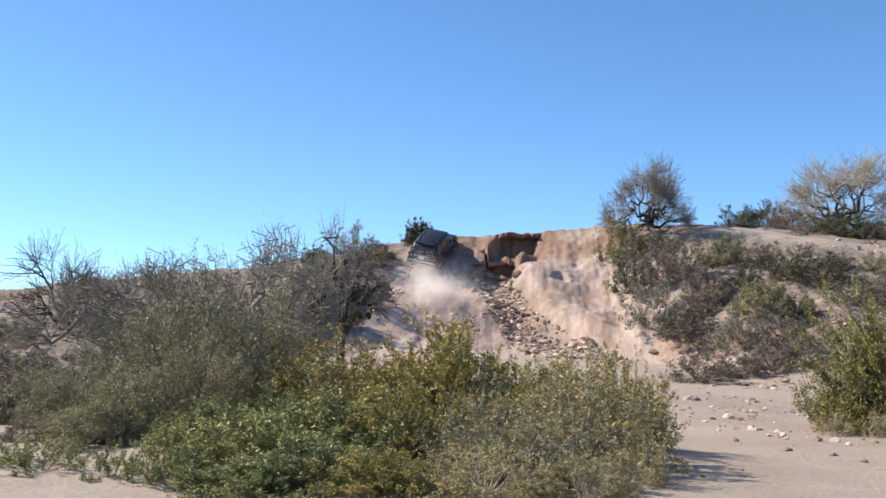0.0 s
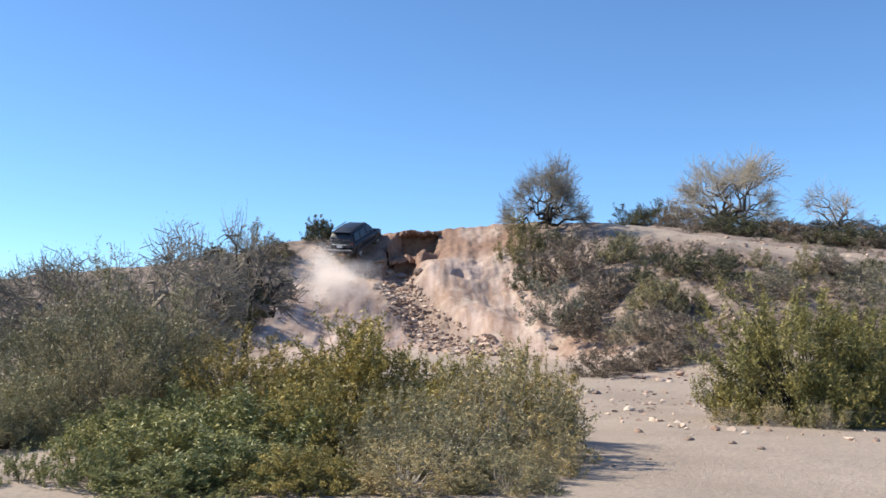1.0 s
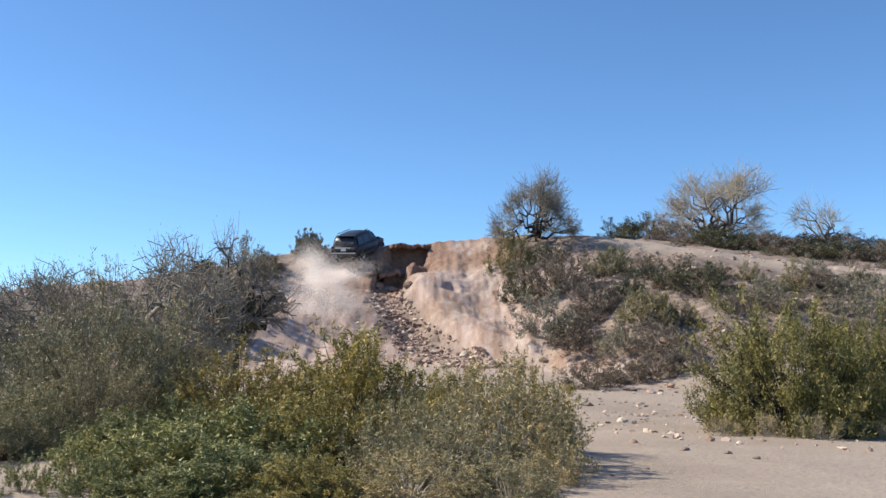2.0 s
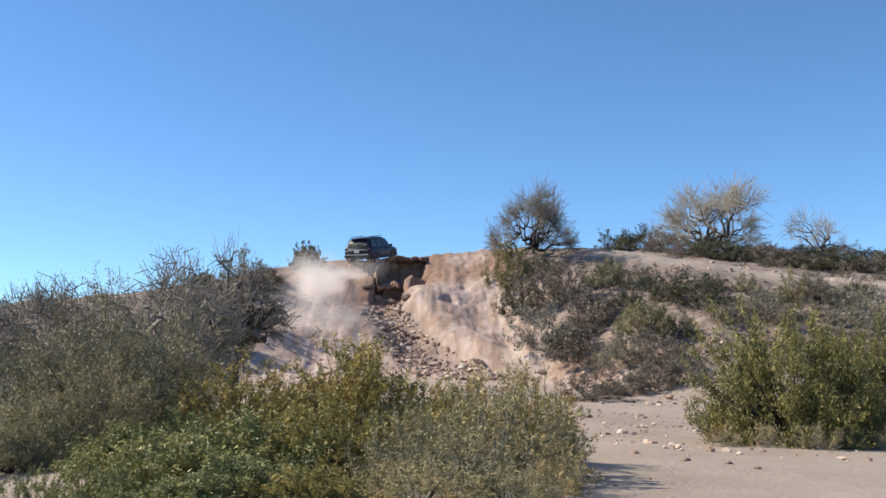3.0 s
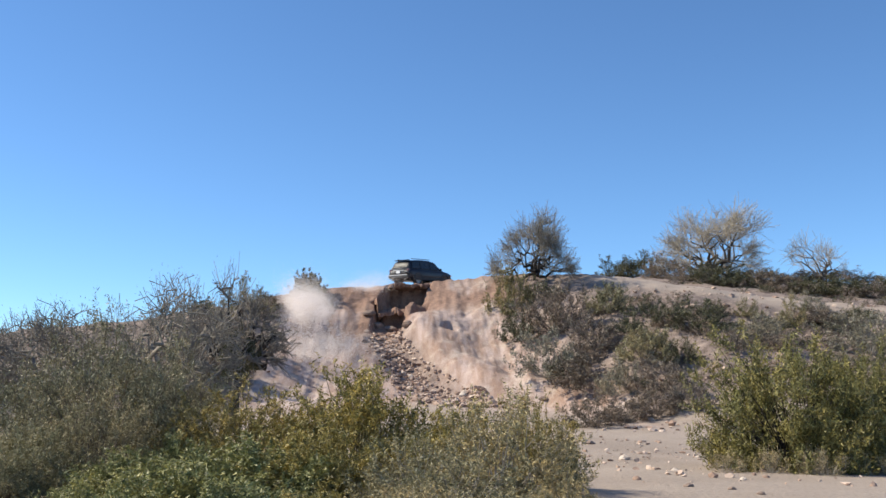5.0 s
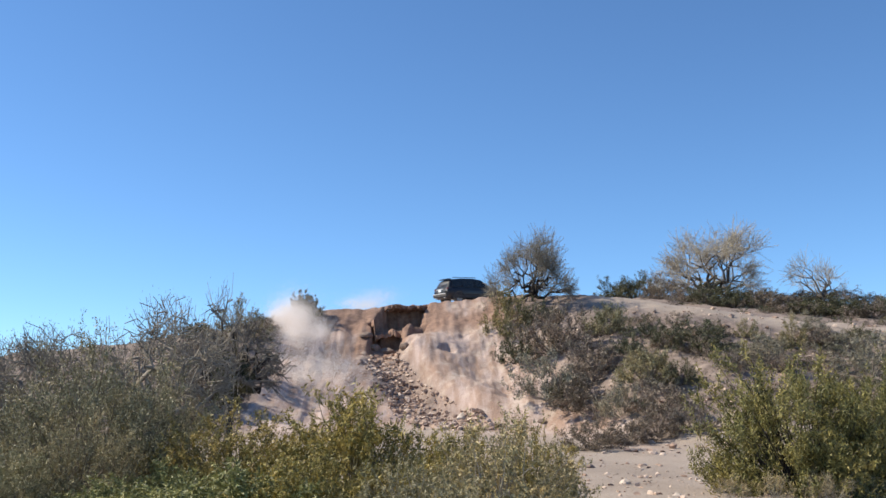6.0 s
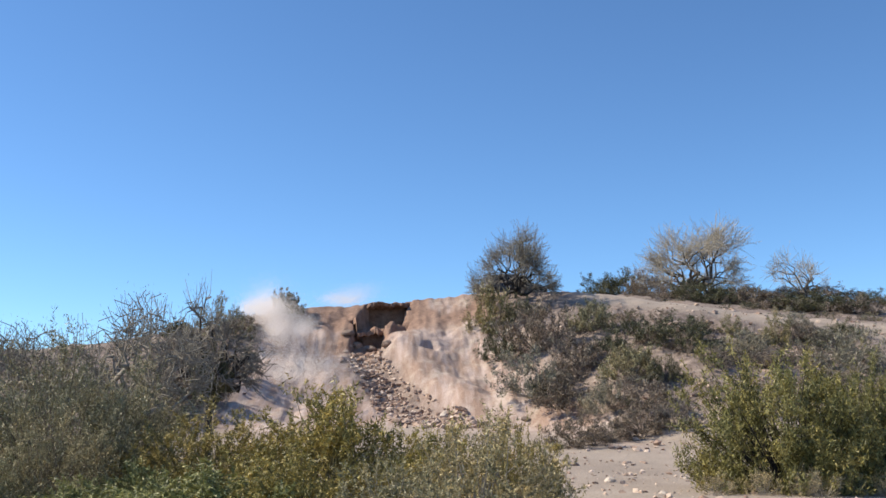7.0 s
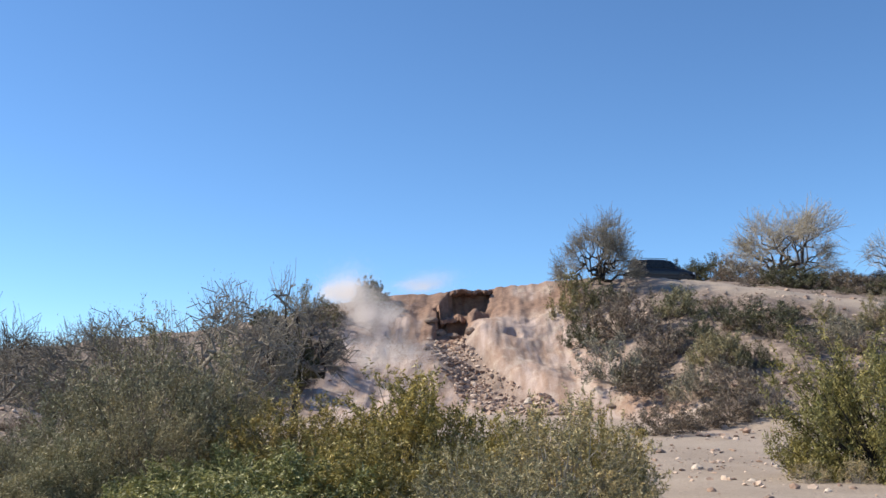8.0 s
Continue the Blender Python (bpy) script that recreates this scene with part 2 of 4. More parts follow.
def build_ground():
    xs = steps((-900, -150, 75), (-150, -50, 10), (-50, -16, 0.8), (-16, -7, 0.25), (-7, 6.5, 0.1), (6.5, 14, 0.25), (14, 50, 0.7), (50, 150, 10), (150, 900, 75))
    ys = steps((-300, -20, 40), (-20, 8, 2.0), (8, 48, 0.4), (48, 60, 0.2), (60, 68.5, 0.08), (68.5, 80, 0.4), (80, 130, 2.5), (130, 200, 10), (200, 1200, 100))
    X, Y = np.meshgrid(xs, ys)
    Z = land(X, Y)
    n, m = len(ys), len(xs)
    verts = np.stack([X, Y, Z], -1).reshape(-1, 3)
    q = (np.arange(n - 1)[:, None] * m + np.arange(m - 1)[None, :]).ravel()
    me = mesh_of("ground", verts, np.stack([q, q + 1, q + m + 1, q + m], 1), SOIL, True)
    # soil kinds: r bare bank, g red subsoil at the lip, b stony brush slope
    foot, cy = along(X, *FOOT), along(X, *CREST_Y)
    u = (Y - foot) / (cy - foot)
    nz = rough(X, Y, 3.0, 3)
    inside = ease(-11, -8, X + 2 * nz) * (1 - ease(6.0, 7.6, X - 0.12 * (60 - Y) + 1.2 * nz))
    r = ease(-0.25, 0.1, u + 0.2 * nz) * inside
    g = ease(0.82, 0.93, u + 0.12 * nz) * (1 - ease(1.03, 1.12, u)) * ease(-9, -5, X) * (1 - ease(8, 12, X)) * ease(-0.25, 0.1, nz + 0.05)
    gx = np.interp(Y, *GULLY)
    g = np.maximum(g, ease(2.3, 1.4, np.abs(X - gx + 0.3)) * ease(61.0, 62.6, Y) * (1 - ease(67.5, 68.3, Y)))
    b = ease(0.0, 0.2, u + 0.25 * nz) * (1 - inside) * (1 - ease(0.86, 0.93, u) * (1 - ease(1.12, 1.2, u)) * ease(9, 12, X))
    b = np.maximum(b, 0.9 * ease(1.6, 0.9, np.abs(X - gx + 0.1)) * (1 - ease(61.5, 62.5, Y)) * ease(50, 53, Y))
    soil = np.stack([r, g, b * 0.85, np.ones_like(r)], -1).reshape(-1, 4).astype(np.float32)
    me.attributes.new("soil", "FLOAT_COLOR", "POINT").data.foreach_set("color", soil.ravel())
    tagged(new("ground", me), "pale dusty desert soil with an eroded reddish bank", "ground", kind="structure")


build_ground()


def bank_lip(x0, x1, front, back, thick, drop, seed):
    """A ragged crust of soil that juts out over an undercut of the bank."""
    n, m = 44, 14
    verts, faces = [], []
    for side in (0, 1):
        for i in range(n):
            x = x0 + (x1 - x0) * i / (n - 1)
            zb = height(x, back + 0.12)
            for j in range(m):
                e = i / (n - 1)
                w = min(1.0, 7 * e * (1 - e)) ** 0.7
                edge = back - (back - front) * w + 0.7 * w * float(rough(np.array(x + seed), np.array(3.1 * seed), 0.7, 4))
                f = j / (m - 1)
                y = edge + (back - edge) * f
                top = zb - drop * (1 - f) ** 2 - 0.25 * (1 - w) + 0.09 * float(rough(np.array(x), np.array(y + seed), 0.4, 3)) + 0.02
                under = top - thick * (0.45 + 0.55 * f) * (0.3 + 0.7 * w) + 0.22 * float(rough(np.array(x + 9.0), np.array(y), 0.35, 3))
                verts.append((x, y, top if side == 0 else under))
    for i in range(n - 1):
        for j in range(m - 1):
            a = i * m + j
            faces.append((a, a + m, a + m + 1, a + 1))
            b = a + n * m
            faces.append((b, b + 1, b + m + 1, b + m))
    for i in range(n - 1):
        for j in (0, m - 1):
            a, b = i * m + j, n * m + i * m + j
            faces.append((a, b, b + m, a + m))
    for j in range(m - 1):
        for i in (0, n - 1):
            a, b = i * m + j, n * m + i * m + j
            faces.append((a, a + 1, b + 1, b))
    me = mesh_of("bank_lip", verts, faces, LIP, False)
    tagged(new("bank_lip", me), "reddish crust of soil overhanging an eroded gully", "bank", kind="structure")


bank_lip(-2.75, 0.5, 65.95, 67.35, 0.42, 0.12, 2)
bank_lip(-3.3, -1.3, 64.1, 65.4, 0.5, 0.2, 5)

# ---- plants: forked tapering stems, twigs, and many small leaves ----
def tubes(segs, sides):
    s = np.asarray(segs, float)
    p0, p1, r0, r1 = s[:, :3], s[:, 3:6], s[:, 6], s[:, 7]
    d = p1 - p0
    d /= np.linalg.norm(d, axis=1, keepdims=True) + 1e-9
    ref = np.where(np.abs(d[:, 2:]) > 0.9, [[1.0, 0, 0]], [[0, 0, 1.0]])
    a = np.cross(d, ref)
    a /= np.linalg.norm(a, axis=1, keepdims=True) + 1e-9
    b = np.cross(d, a)
    ang = np.arange(sides) * 2 * np.pi / sides
    ring = a[:, None] * np.cos(ang)[None, :, None] + b[:, None] * np.sin(ang)[None, :, None]
    v = np.stack([p0[:, None] + ring * r0[:, None, None], p1[:, None] + ring * r1[:, None, None]], 1).reshape(-1, 3)
    base = np.arange(len(s))[:, None] * 2 * sides
    k = np.arange(sides)[None]
    k2 = (k + 1) % sides
    return v, np.stack([base + k, base + k2, base + sides + k2, base + sides + k], -1).reshape(-1, 4)


def unit(v):
    return v / (np.linalg.norm(v) + 1e-9)


def leaves(rng, ends, per_twig, size, slack, slim=0.45, small=False):
    """Folded leaves strewn along the twigs."""
    pts = []
    for line in ends:
        line = np.array(line)
        t = rng.rand(per_twig) ** 0.7 * (len(line) - 1)
        i = np.minimum(t.astype(int), len(line) - 2)
        pts.append(line[i] + (line[i + 1] - line[i]) * (t - i)[:, None])
    c = np.concatenate(pts)
    n = len(c)
    c = c + rng.normal(0, slack, (n, 3))
    axis = rng.normal(0, 1, (n, 3)) + [0, 0, 0.5]
    axis /= np.linalg.norm(axis, axis=1, keepdims=True)
    side = np.cross(axis, rng.normal(0, 1, (n, 3)))
    side /= np.linalg.norm(side, axis=1, keepdims=True) + 1e-9
    fold = np.cross(axis, side)
    s = (size * (0.6 + 0.8 * rng.rand(n)))[:, None]
    if small:
        v = np.stack([c - side * s * slim * 0.5, c + side * s * slim * 0.5, c + axis * s], 1).reshape(-1, 3)
        return v, np.arange(n * 3).reshape(n, 3)
    v = np.stack([c, c + axis * s * 0.5 + side * s * slim * 0.5 + fold * s * 0.12, c + axis * s, c + axis * s * 0.5 - side * s * slim * 0.5 + fold * s * 0.12], 1).reshape(-1, 3)
    return v, np.arange(n * 4).reshape(n, 4)


def dome_meshes(seed, twigs, sprigs, bark, leaf, per_sprig, leaf_size, slack, sprig=0.16, slim=0.4, upright=0.0, bumps=0.16, least=0.0022, small=False, fan=7, inner=0.95):
    """A rounded bush: twigs fan out from the base to an uneven dome, side sprigs carry the leaves. Half width and height are one."""
    rng = np.random.RandomState(seed)
    lump = rng.normal(0, 1, (9, 3))
    lump /= np.linalg.norm(lump, axis=1, keepdims=True)
    push = rng.uniform(-1, 1, 9)
    segs, ends = [], []
    # limbs spread evenly round the dome, each with its own reach and its own fan of twigs
    limbs = max(9, twigs // fan)
    way = []
    for i in range(limbs):
        up, az = ((i + 0.2 + 0.6 * rng.rand()) / limbs) ** 1.25, 2.39996 * i + rng.normal(0, 0.25)
        way.append((np.array([math.cos(az) * math.sqrt(1 - up * up), math.sin(az) * math.sqrt(1 - up * up), up]), rng.uniform(0.8, 1.1)))
    for k in range(twigs):
        d, far = way[k % limbs]
        d = unit(d + rng.normal(0, 0.21, 3))
        d[2] = abs(d[2])
        az, up = math.atan2(d[1], d[0]), d[2]
        reach = (1 + bumps * float(np.sum(push * np.exp(4 * (lump @ d - 1))))) * far * rng.uniform(0.74, 1.06)
        tip = d * reach + [0, 0, 0.02]
        root = np.array([math.cos(az), math.sin(az), 0]) * 0.12 * rng.rand()
        bend = (root + tip) * 0.5 + np.array([0, 0, -0.12 * (1 - up) + 0.05]) + rng.normal(0, 0.05, 3)
        near_tip = (bend + tip) * 0.5 + rng.normal(0, 0.03, 3)
        line = [root, bend, near_tip, tip]
        for k in range(3):
            r = (0.008, 0.0055, 0.0035, 0.002)
            segs.append((*line[k], *line[k + 1], r[k], r[k + 1]))
        for _ in range(sprigs):
            f = inner + (3 - inner) * rng.rand() ** 0.65
            a = int(min(f, 2.999))
            p = line[a] + (line[a + 1] - line[a]) * (f - a)
            w = unit(unit(line[a + 1] - line[a]) * 0.8 + rng.normal(0, 0.6, 3) + np.array([0, 0, upright]))
            length = sprig * rng.uniform(0.5, 1.3)
            q = p + w * length * 0.5
            e = q + unit(w + rng.normal(0, 0.25, 3) + np.array([0, 0, 0.15 + upright * 0.4])) * length * 0.5
            if not small:
                segs.append((*p, *e, 0.0025, 0.0015))
            ends.append([p, q, e])
    segs = np.array(segs)
    segs[:, 6:8] = np.maximum(segs[:, 6:8], least * 0.5)
    lv, lf = leaves(rng, ends, per_sprig, leaf_size, slack, slim, small)
    lv[:, 2] = np.maximum(lv[:, 2], 0.01)
    tv, tf = tubes(segs, 3)
    return mesh_of("trunk", tv, tf, bark, True), mesh_of("crown", lv, lf, leaf)


def plant(meshes, name, label, category, x, y, wide, high, turn=0.0, group="", parts=("trunk", "crown"), sink=0.03):
    root = new(name)
    root.empty_display_size = 0.2
    z = min(height(x + a, y + b) for a, b in ((0, 0), (0.15, 0), (-0.15, 0), (0, 0.15), (0, -0.15)))
    root.matrix_basis = pose(x, y, z - sink, 0, 0, turn) @ Matrix.Diagonal((wide, wide, high, 1))
    for part_name, me in zip(parts, meshes):
        ob = new(part_name, me)
        ob.parent = root
    return tagged(root, label, category, group)


def fan_tree_meshes(seed, limbs, forks, twigs, bark, twig_bark, leaf, per_twig, leaf_size, fork_at=0.12, thick=0.03, least=0.0022, low=0.05, uneven=0.12, slack=0.02, slim=0.3, crook=1.0):
    """A tree that forks low: limbs fan out to a rounded head of fine twigs. Half width and height are one. Returns trunk, twigs, leaves."""
    rng = np.random.RandomState(seed)
    wood, fine, ends = [], [], []
    start = np.array([0, 0, fork_at])
    wood.append((0, 0, -0.03, *start, thick * 1.5, thick * 1.15))

    def reach(d, f):
        # a point at the fraction f of the way to the head's outline
        return start + d * f * np.array([1, 1, 1 - fork_at])

    def bent(p, q, r0, r1, wobble, out, n=3):
        wobble = wobble * crook
        pts = [p]
        for k in range(1, n + 1):
            t = k / n
            pts.append(p + (q - p) * t + rng.normal(0, wobble, 3) * math.sin(math.pi * t) + np.array([0, 0, -0.35 * wobble * math.sin(math.pi * t)]))
        for k in range(n):
            out.append((*pts[k], *pts[k + 1], r0 + (r1 - r0) * k / n, r0 + (r1 - r0) * (k + 1) / n))
        return pts

    for i in range(limbs):
        up, az = low + (0.97 - low) * ((i + rng.rand()) / limbs) ** 0.9, 2.39996 * i + rng.normal(0, 0.3)
        d = np.array([math.cos(az) * math.sqrt(1 - up * up), math.sin(az) * math.sqrt(1 - up * up), up])
        far = 1 + rng.normal(0, uneven)
        a = reach(d, 0.42 * far)
        bent(start, a, thick, thick * 0.6, 0.05, wood)
        for _ in range(forks):
            d2 = unit(d + rng.normal(0, 0.24, 3))
            d2[2] = max(d2[2], low)
            b = reach(d2, 0.68 * far * rng.uniform(0.85, 1.1))
            bent(a, b, thick * 0.5, thick * 0.28, 0.035, wood, 2)
            for _ in range(forks):
                d3 = unit(d2 + rng.normal(0, 0.15, 3))
                d3[2] = max(d3[2], low)
                c = reach(d3, 0.84 * far * rng.uniform(0.9, 1.08))
                bent(b, c, thick * 0.24, thick * 0.12, 0.02, fine, 2)
                for _ in range(twigs):
                    d4 = unit(d3 + rng.normal(0, 0.13, 3))
                    e = reach(d4, far * rng.uniform(0.84, 1.1)) + rng.normal(0, 0.015, 3)
                    s0 = b + (c - b) * rng.uniform(0.4, 1.0)
                    ends.append(bent(s0, e, thick * 0.1, thick * 0.05, 0.015, fine, 2))
    made = []
    for segs, mat in ((wood, bark), (fine, twig_bark)):
        segs = np.array(segs)
        segs[:, 6:8] = np.maximum(segs[:, 6:8], least)
        v, f = tubes(segs, 4 if mat is bark else 3)
        made.append(mesh_of("twigwork" if made else "trunk", v, f, mat, True))
    lv, lf = leaves(rng, ends, per_twig, leaf_size, slack, slim, True)
    return made[0], made[1], mesh_of("crown", lv, lf, leaf)


# near bushes at the edge of the wash
NEAR_GREY = dome_meshes(11, 170, 7, PALE_BARK, LEAF_GREY, 22, 0.04, 0.010, 0.19, 0.32, bumps=0.22, small=True)
NEAR_OLIVE = dome_meshes(12, 190, 8, GREEN_BARK, LEAF_CREOSOTE, 24, 0.036, 0.010, 0.17, 0.32, upright=0.6, bumps=0.3, small=True)
NEAR_GOLD = dome_meshes(13, 190, 8, GREEN_BARK, LEAF_GOLD, 24, 0.036, 0.010, 0.17, 0.32, upright=0.6, bumps=0.3, small=True)
NEAR_GREEN = dome_meshes(14, 150, 7, GREEN_BARK, LEAF_GREEN, 20, 0.056, 0.008, 0.27, 0.3, upright=1.1, bumps=0.3, small=True)
YOUNG_BROOM = dome_meshes(17, 40, 5, GREEN_BARK, LEAF_GREEN, 20, 0.08, 0.012, 0.3, 0.3, upright=1.4, bumps=0.4, small=True, fan=3)
NEAR_BLUE = dome_meshes(15, 70, 5, PALE_BARK, LEAF_GREY, 18, 0.06, 0.02, 0.25, 0.3, upright=0.4, small=True)
NEAR_LIME = dome_meshes(16, 70, 5, GREEN_BARK, LEAF_BRIGHT, 20, 0.05, 0.02, 0.22, 0.3, upright=0.6, small=True)

plant(NEAR_GREY, "creosote_bush", "grey-green twiggy creosote bush beside the sandy wash", "bush", 0.69, 14.6, 1.5, 1.42, 20)
plant(NEAR_GREY, "creosote_bush", "pale twiggy creosote bush with thin leaves", "bush", -0.51, 13.3, 1.05, 1.0, 120)
plant(NEAR_OLIVE, "creosote_bush", "olive and yellow creosote bush, dense and rounded", "bush", -1.65, 20.2, 2.35, 2.3, 70)
plant(NEAR_GOLD, "creosote_bush", "yellowing creosote bush with fine leaves", "bush", -4.2, 20.8, 1.9, 1.72, 140)
plant(NEAR_OLIVE, "creosote_bush", "olive creosote bush among greener ones", "bush", 0.05, 18.4, 1.5, 1.55, 200)
plant(NEAR_GOLD, "creosote_bush", "yellow-green creosote bush behind a grey one", "bush", 1.46, 16.8, 1.0, 1.42, 250)
plant(NEAR_GREEN, "desert_broom", "fresh green broom bush with upright sprigs", "bush", -3.77, 13.2, 1.35, 0.75, 10)
plant(NEAR_GREEN, "desert_broom", "fresh green broom bush with upright sprigs", "bush", -2.93, 14.2, 1.6, 0.98, 200)
plant(NEAR_OLIVE, "creosote_bush", "dense olive creosote bush in front of the broom", "bush", -1.77, 14.6, 1.4, 1.2, 33)
plant(NEAR_GREEN, "desert_broom", "fresh green broom bush low to the sand", "bush", -2.57, 11.8, 1.15, 0.62, 110)
plant(NEAR_GREY, "creosote_bush", "low pale creosote bush at the sand's edge", "bush", -0.02, 12.4, 1.15, 0.72, 300)
plant(NEAR_GREEN, "desert_broom", "low green broom in front of the thicket", "bush", -4.96, 15.5, 1.2, 0.75, 160)
plant(NEAR_BLUE, "brittlebush", "low blue-grey brittlebush at the edge of the wash", "bush", 1.34, 12.9, 0.48, 0.62, 0)
plant(NEAR_BLUE, "brittlebush", "low grey brittlebush at the edge of the wash", "bush", 0.97, 12.0, 0.5, 0.45, 90)
plant(NEAR_LIME, "small_bush", "small bright green bush in front of the creosote", "bush", -1.34, 11.9, 0.42, 0.42, 40)

for x, y, wide, high, turn in ((-4.6, 12.4, 0.6, 0.55, 40), (-5.1, 11.9, 0.42, 0.42, 100), (-6.2, 12.3, 0.6, 0.42, 140), (-4.15, 11.6, 0.5, 0.5, 200), (-6.9, 13.2, 0.5, 0.35, 260)):
    plant(YOUNG_BROOM, "desert_broom", "thin young green broom at the sand's edge", "bush", x, y, wide, high, turn)
plant(NEAR_OLIVE, "creosote_bush", "low olive creosote bush at the sand's edge", "bush", -1.58, 11.4, 1.0, 0.55, 15)
plant(NEAR_GREY, "creosote_bush", "low pale creosote bush at the sand's edge", "bush", -0.53, 11.2, 0.9, 0.5, 75)
plant(NEAR_GREY, "creosote_bush", "low pale creosote bush at the sand's edge", "bush", 0.61, 11.2, 0.75, 0.42, 215)
plant(NEAR_GREEN, "desert_broom", "low green broom at the sand's edge", "bush", -3.27, 11.2, 0.9, 0.4, 55)

# the thicket on the near left and its half-bare tree
OLIVE_MASS = dome_meshes(21, 190, 9, BARK, LEAF_PALO, 28, 0.03, 0.016, 0.19, 0.26, upright=0.35, bumps=0.45, least=0.001, small=True, fan=9)
OLIVE_MASS_B = dome_meshes(22, 190, 9, BARK, LEAF_THICKET, 28, 0.03, 0.016, 0.19, 0.26, upright=0.35, bumps=0.45, least=0.001, small=True, fan=9)
plant(OLIVE_MASS, "palo_verde_shrub", "large grey-olive shrub with feathery twigs", "bush", -7.24, 21.5, 2.15, 2.75, 0)
plant(OLIVE_MASS_B, "palo_verde_shrub", "grey-olive feathery shrub in the thicket", "bush", -8.86, 22.5, 1.9, 2.3, 80)
plant(OLIVE_MASS_B, "palo_verde_shrub", "low olive shrub beside the sandy track", "bush", -7.23, 16.9, 1.45, 1.35, 200)
plant(OLIVE_MASS, "palo_verde_shrub", "low olive shrub beside the sandy track", "bush", -6.62, 18.4, 1.4, 1.5, 250)
plant(OLIVE_MASS, "palo_verde_shrub", "olive shrub in the shade of the thicket", "bush", -6.66, 24.0, 1.7, 2.4, 120)
plant(NEAR_GREEN, "desert_broom", "green broom between the thicket and the yellow bush", "bush", -4.89, 18.6, 0.9, 0.95, 77)
plant(OLIVE_MASS_B, "palo_verde_shrub", "dull olive shrub at the track's edge", "bush", -9.92, 20.0, 1.4, 1.3, 20)

# shrub added to bring shade to the bright sand at the thicket's foot
plant(OLIVE_MASS_B, "palo_verde_shrub", "low dark olive shrub at the thicket's foot", "bush", -6.76, 15.6, 1.25, 0.95, 310)
plant(OLIVE_MASS, "palo_verde_shrub", "low dark olive shrub beside the sandy track", "bush", -8.6, 18.2, 1.2, 1.0, 140)

HALF_BARE = fan_tree_meshes(34, 9, 3, 9, GREY_BARK, GREY_BARK, LEAF_SILVER, 10, 0.016, thick=0.026, least=0.0024, low=0.0, uneven=0.18, fork_at=0.4, crook=2.0, slack=0.03)
plant(HALF_BARE, "palo_verde_tree", "half-bare tree with pale forked branches above a thicket", "tree", -7.4, 26.5, 2.3, 4.9, 30, parts=("trunk", "twigwork", "crown"))
plant(HALF_BARE, "palo_verde_tree", "half-bare tree leaning over a thicket", "tree", -9.9, 27.0, 2.6, 4.25, 200, parts=("trunk", "twigwork", "crown"))
plant(HALF_BARE, "palo_verde_tree", "half-bare tree with thin crooked limbs behind the thicket", "tree", -12.6, 28.5, 2.5, 4.1, 100, parts=("trunk", "twigwork", "crown"))
BARE = fan_tree_meshes(32, 9, 4, 5, DEAD_BARK, BARK, LEAF_SAGE, 2, 0.016, thick=0.03, least=0.0032, low=0.12, uneven=0.16)

# trees on the ridge
RIDGE_TREE = fan_tree_meshes(41, 12, 4, 10, BARK, PALE_BARK, LEAF_GREY, 10, 0.014, thick=0.028, least=0.0024, low=0.02, fork_at=0.1, uneven=0.07, crook=1.2)
RIDGE_TREE_B = fan_tree_meshes(42, 12, 4, 9, DEAD_BARK, GREY_BARK, LEAF_SILVER, 15, 0.018, thick=0.028, least=0.0026, low=0.05, fork_at=0.12, uneven=0.08, crook=1.4)
SPARSE_TREE = fan_tree_meshes(43, 7, 3, 7, GREY_BARK, PALE_BARK, LEAF_GREY, 5, 0.016, thick=0.03, least=0.003, low=0.2, uneven=0.2)

# brush of the slopes
KIND_LEAF = {"sage": (BARK, LEAF_SAGE), "grey": (PALE_BARK, LEAF_SILVER), "dry": (BARK, LEAF_DRY), "olive": (BARK, LEAF_PALO), "dark": (BARK, LEAF_DARK), "gold": (GREEN_BARK, LEAF_OLIVE)}
BRUSH, SMALL_BRUSH = {}, {}
for i, (kind, (bark, leaf)) in enumerate(KIND_LEAF.items()):
    BRUSH[kind] = [dome_meshes(50 + 10 * i + k, 68, 5, bark, leaf, 20, 0.07, 0.03, 0.2, 0.28, upright=0.25, bumps=0.3, small=True, fan=5, inner=0.7) for k in range(2)]
    SMALL_BRUSH[kind] = [dome_meshes(55 + 10 * i + k, 26, 4, bark, leaf, 12, 0.09, 0.035, 0.22, 0.26, upright=0.3, bumps=0.3, small=True, fan=4) for k in range(2)]
TELL = {
    "sage": "grey-brown brush on the stony slope", "grey": "pale grey-green brush on the stony slope", "dry": "dry brown brush on the stony slope",
    "olive": "olive desert shrub on the slope", "dark": "dark green desert shrub on the slope", "gold": "yellow-olive shrub at the bank's edge",
}

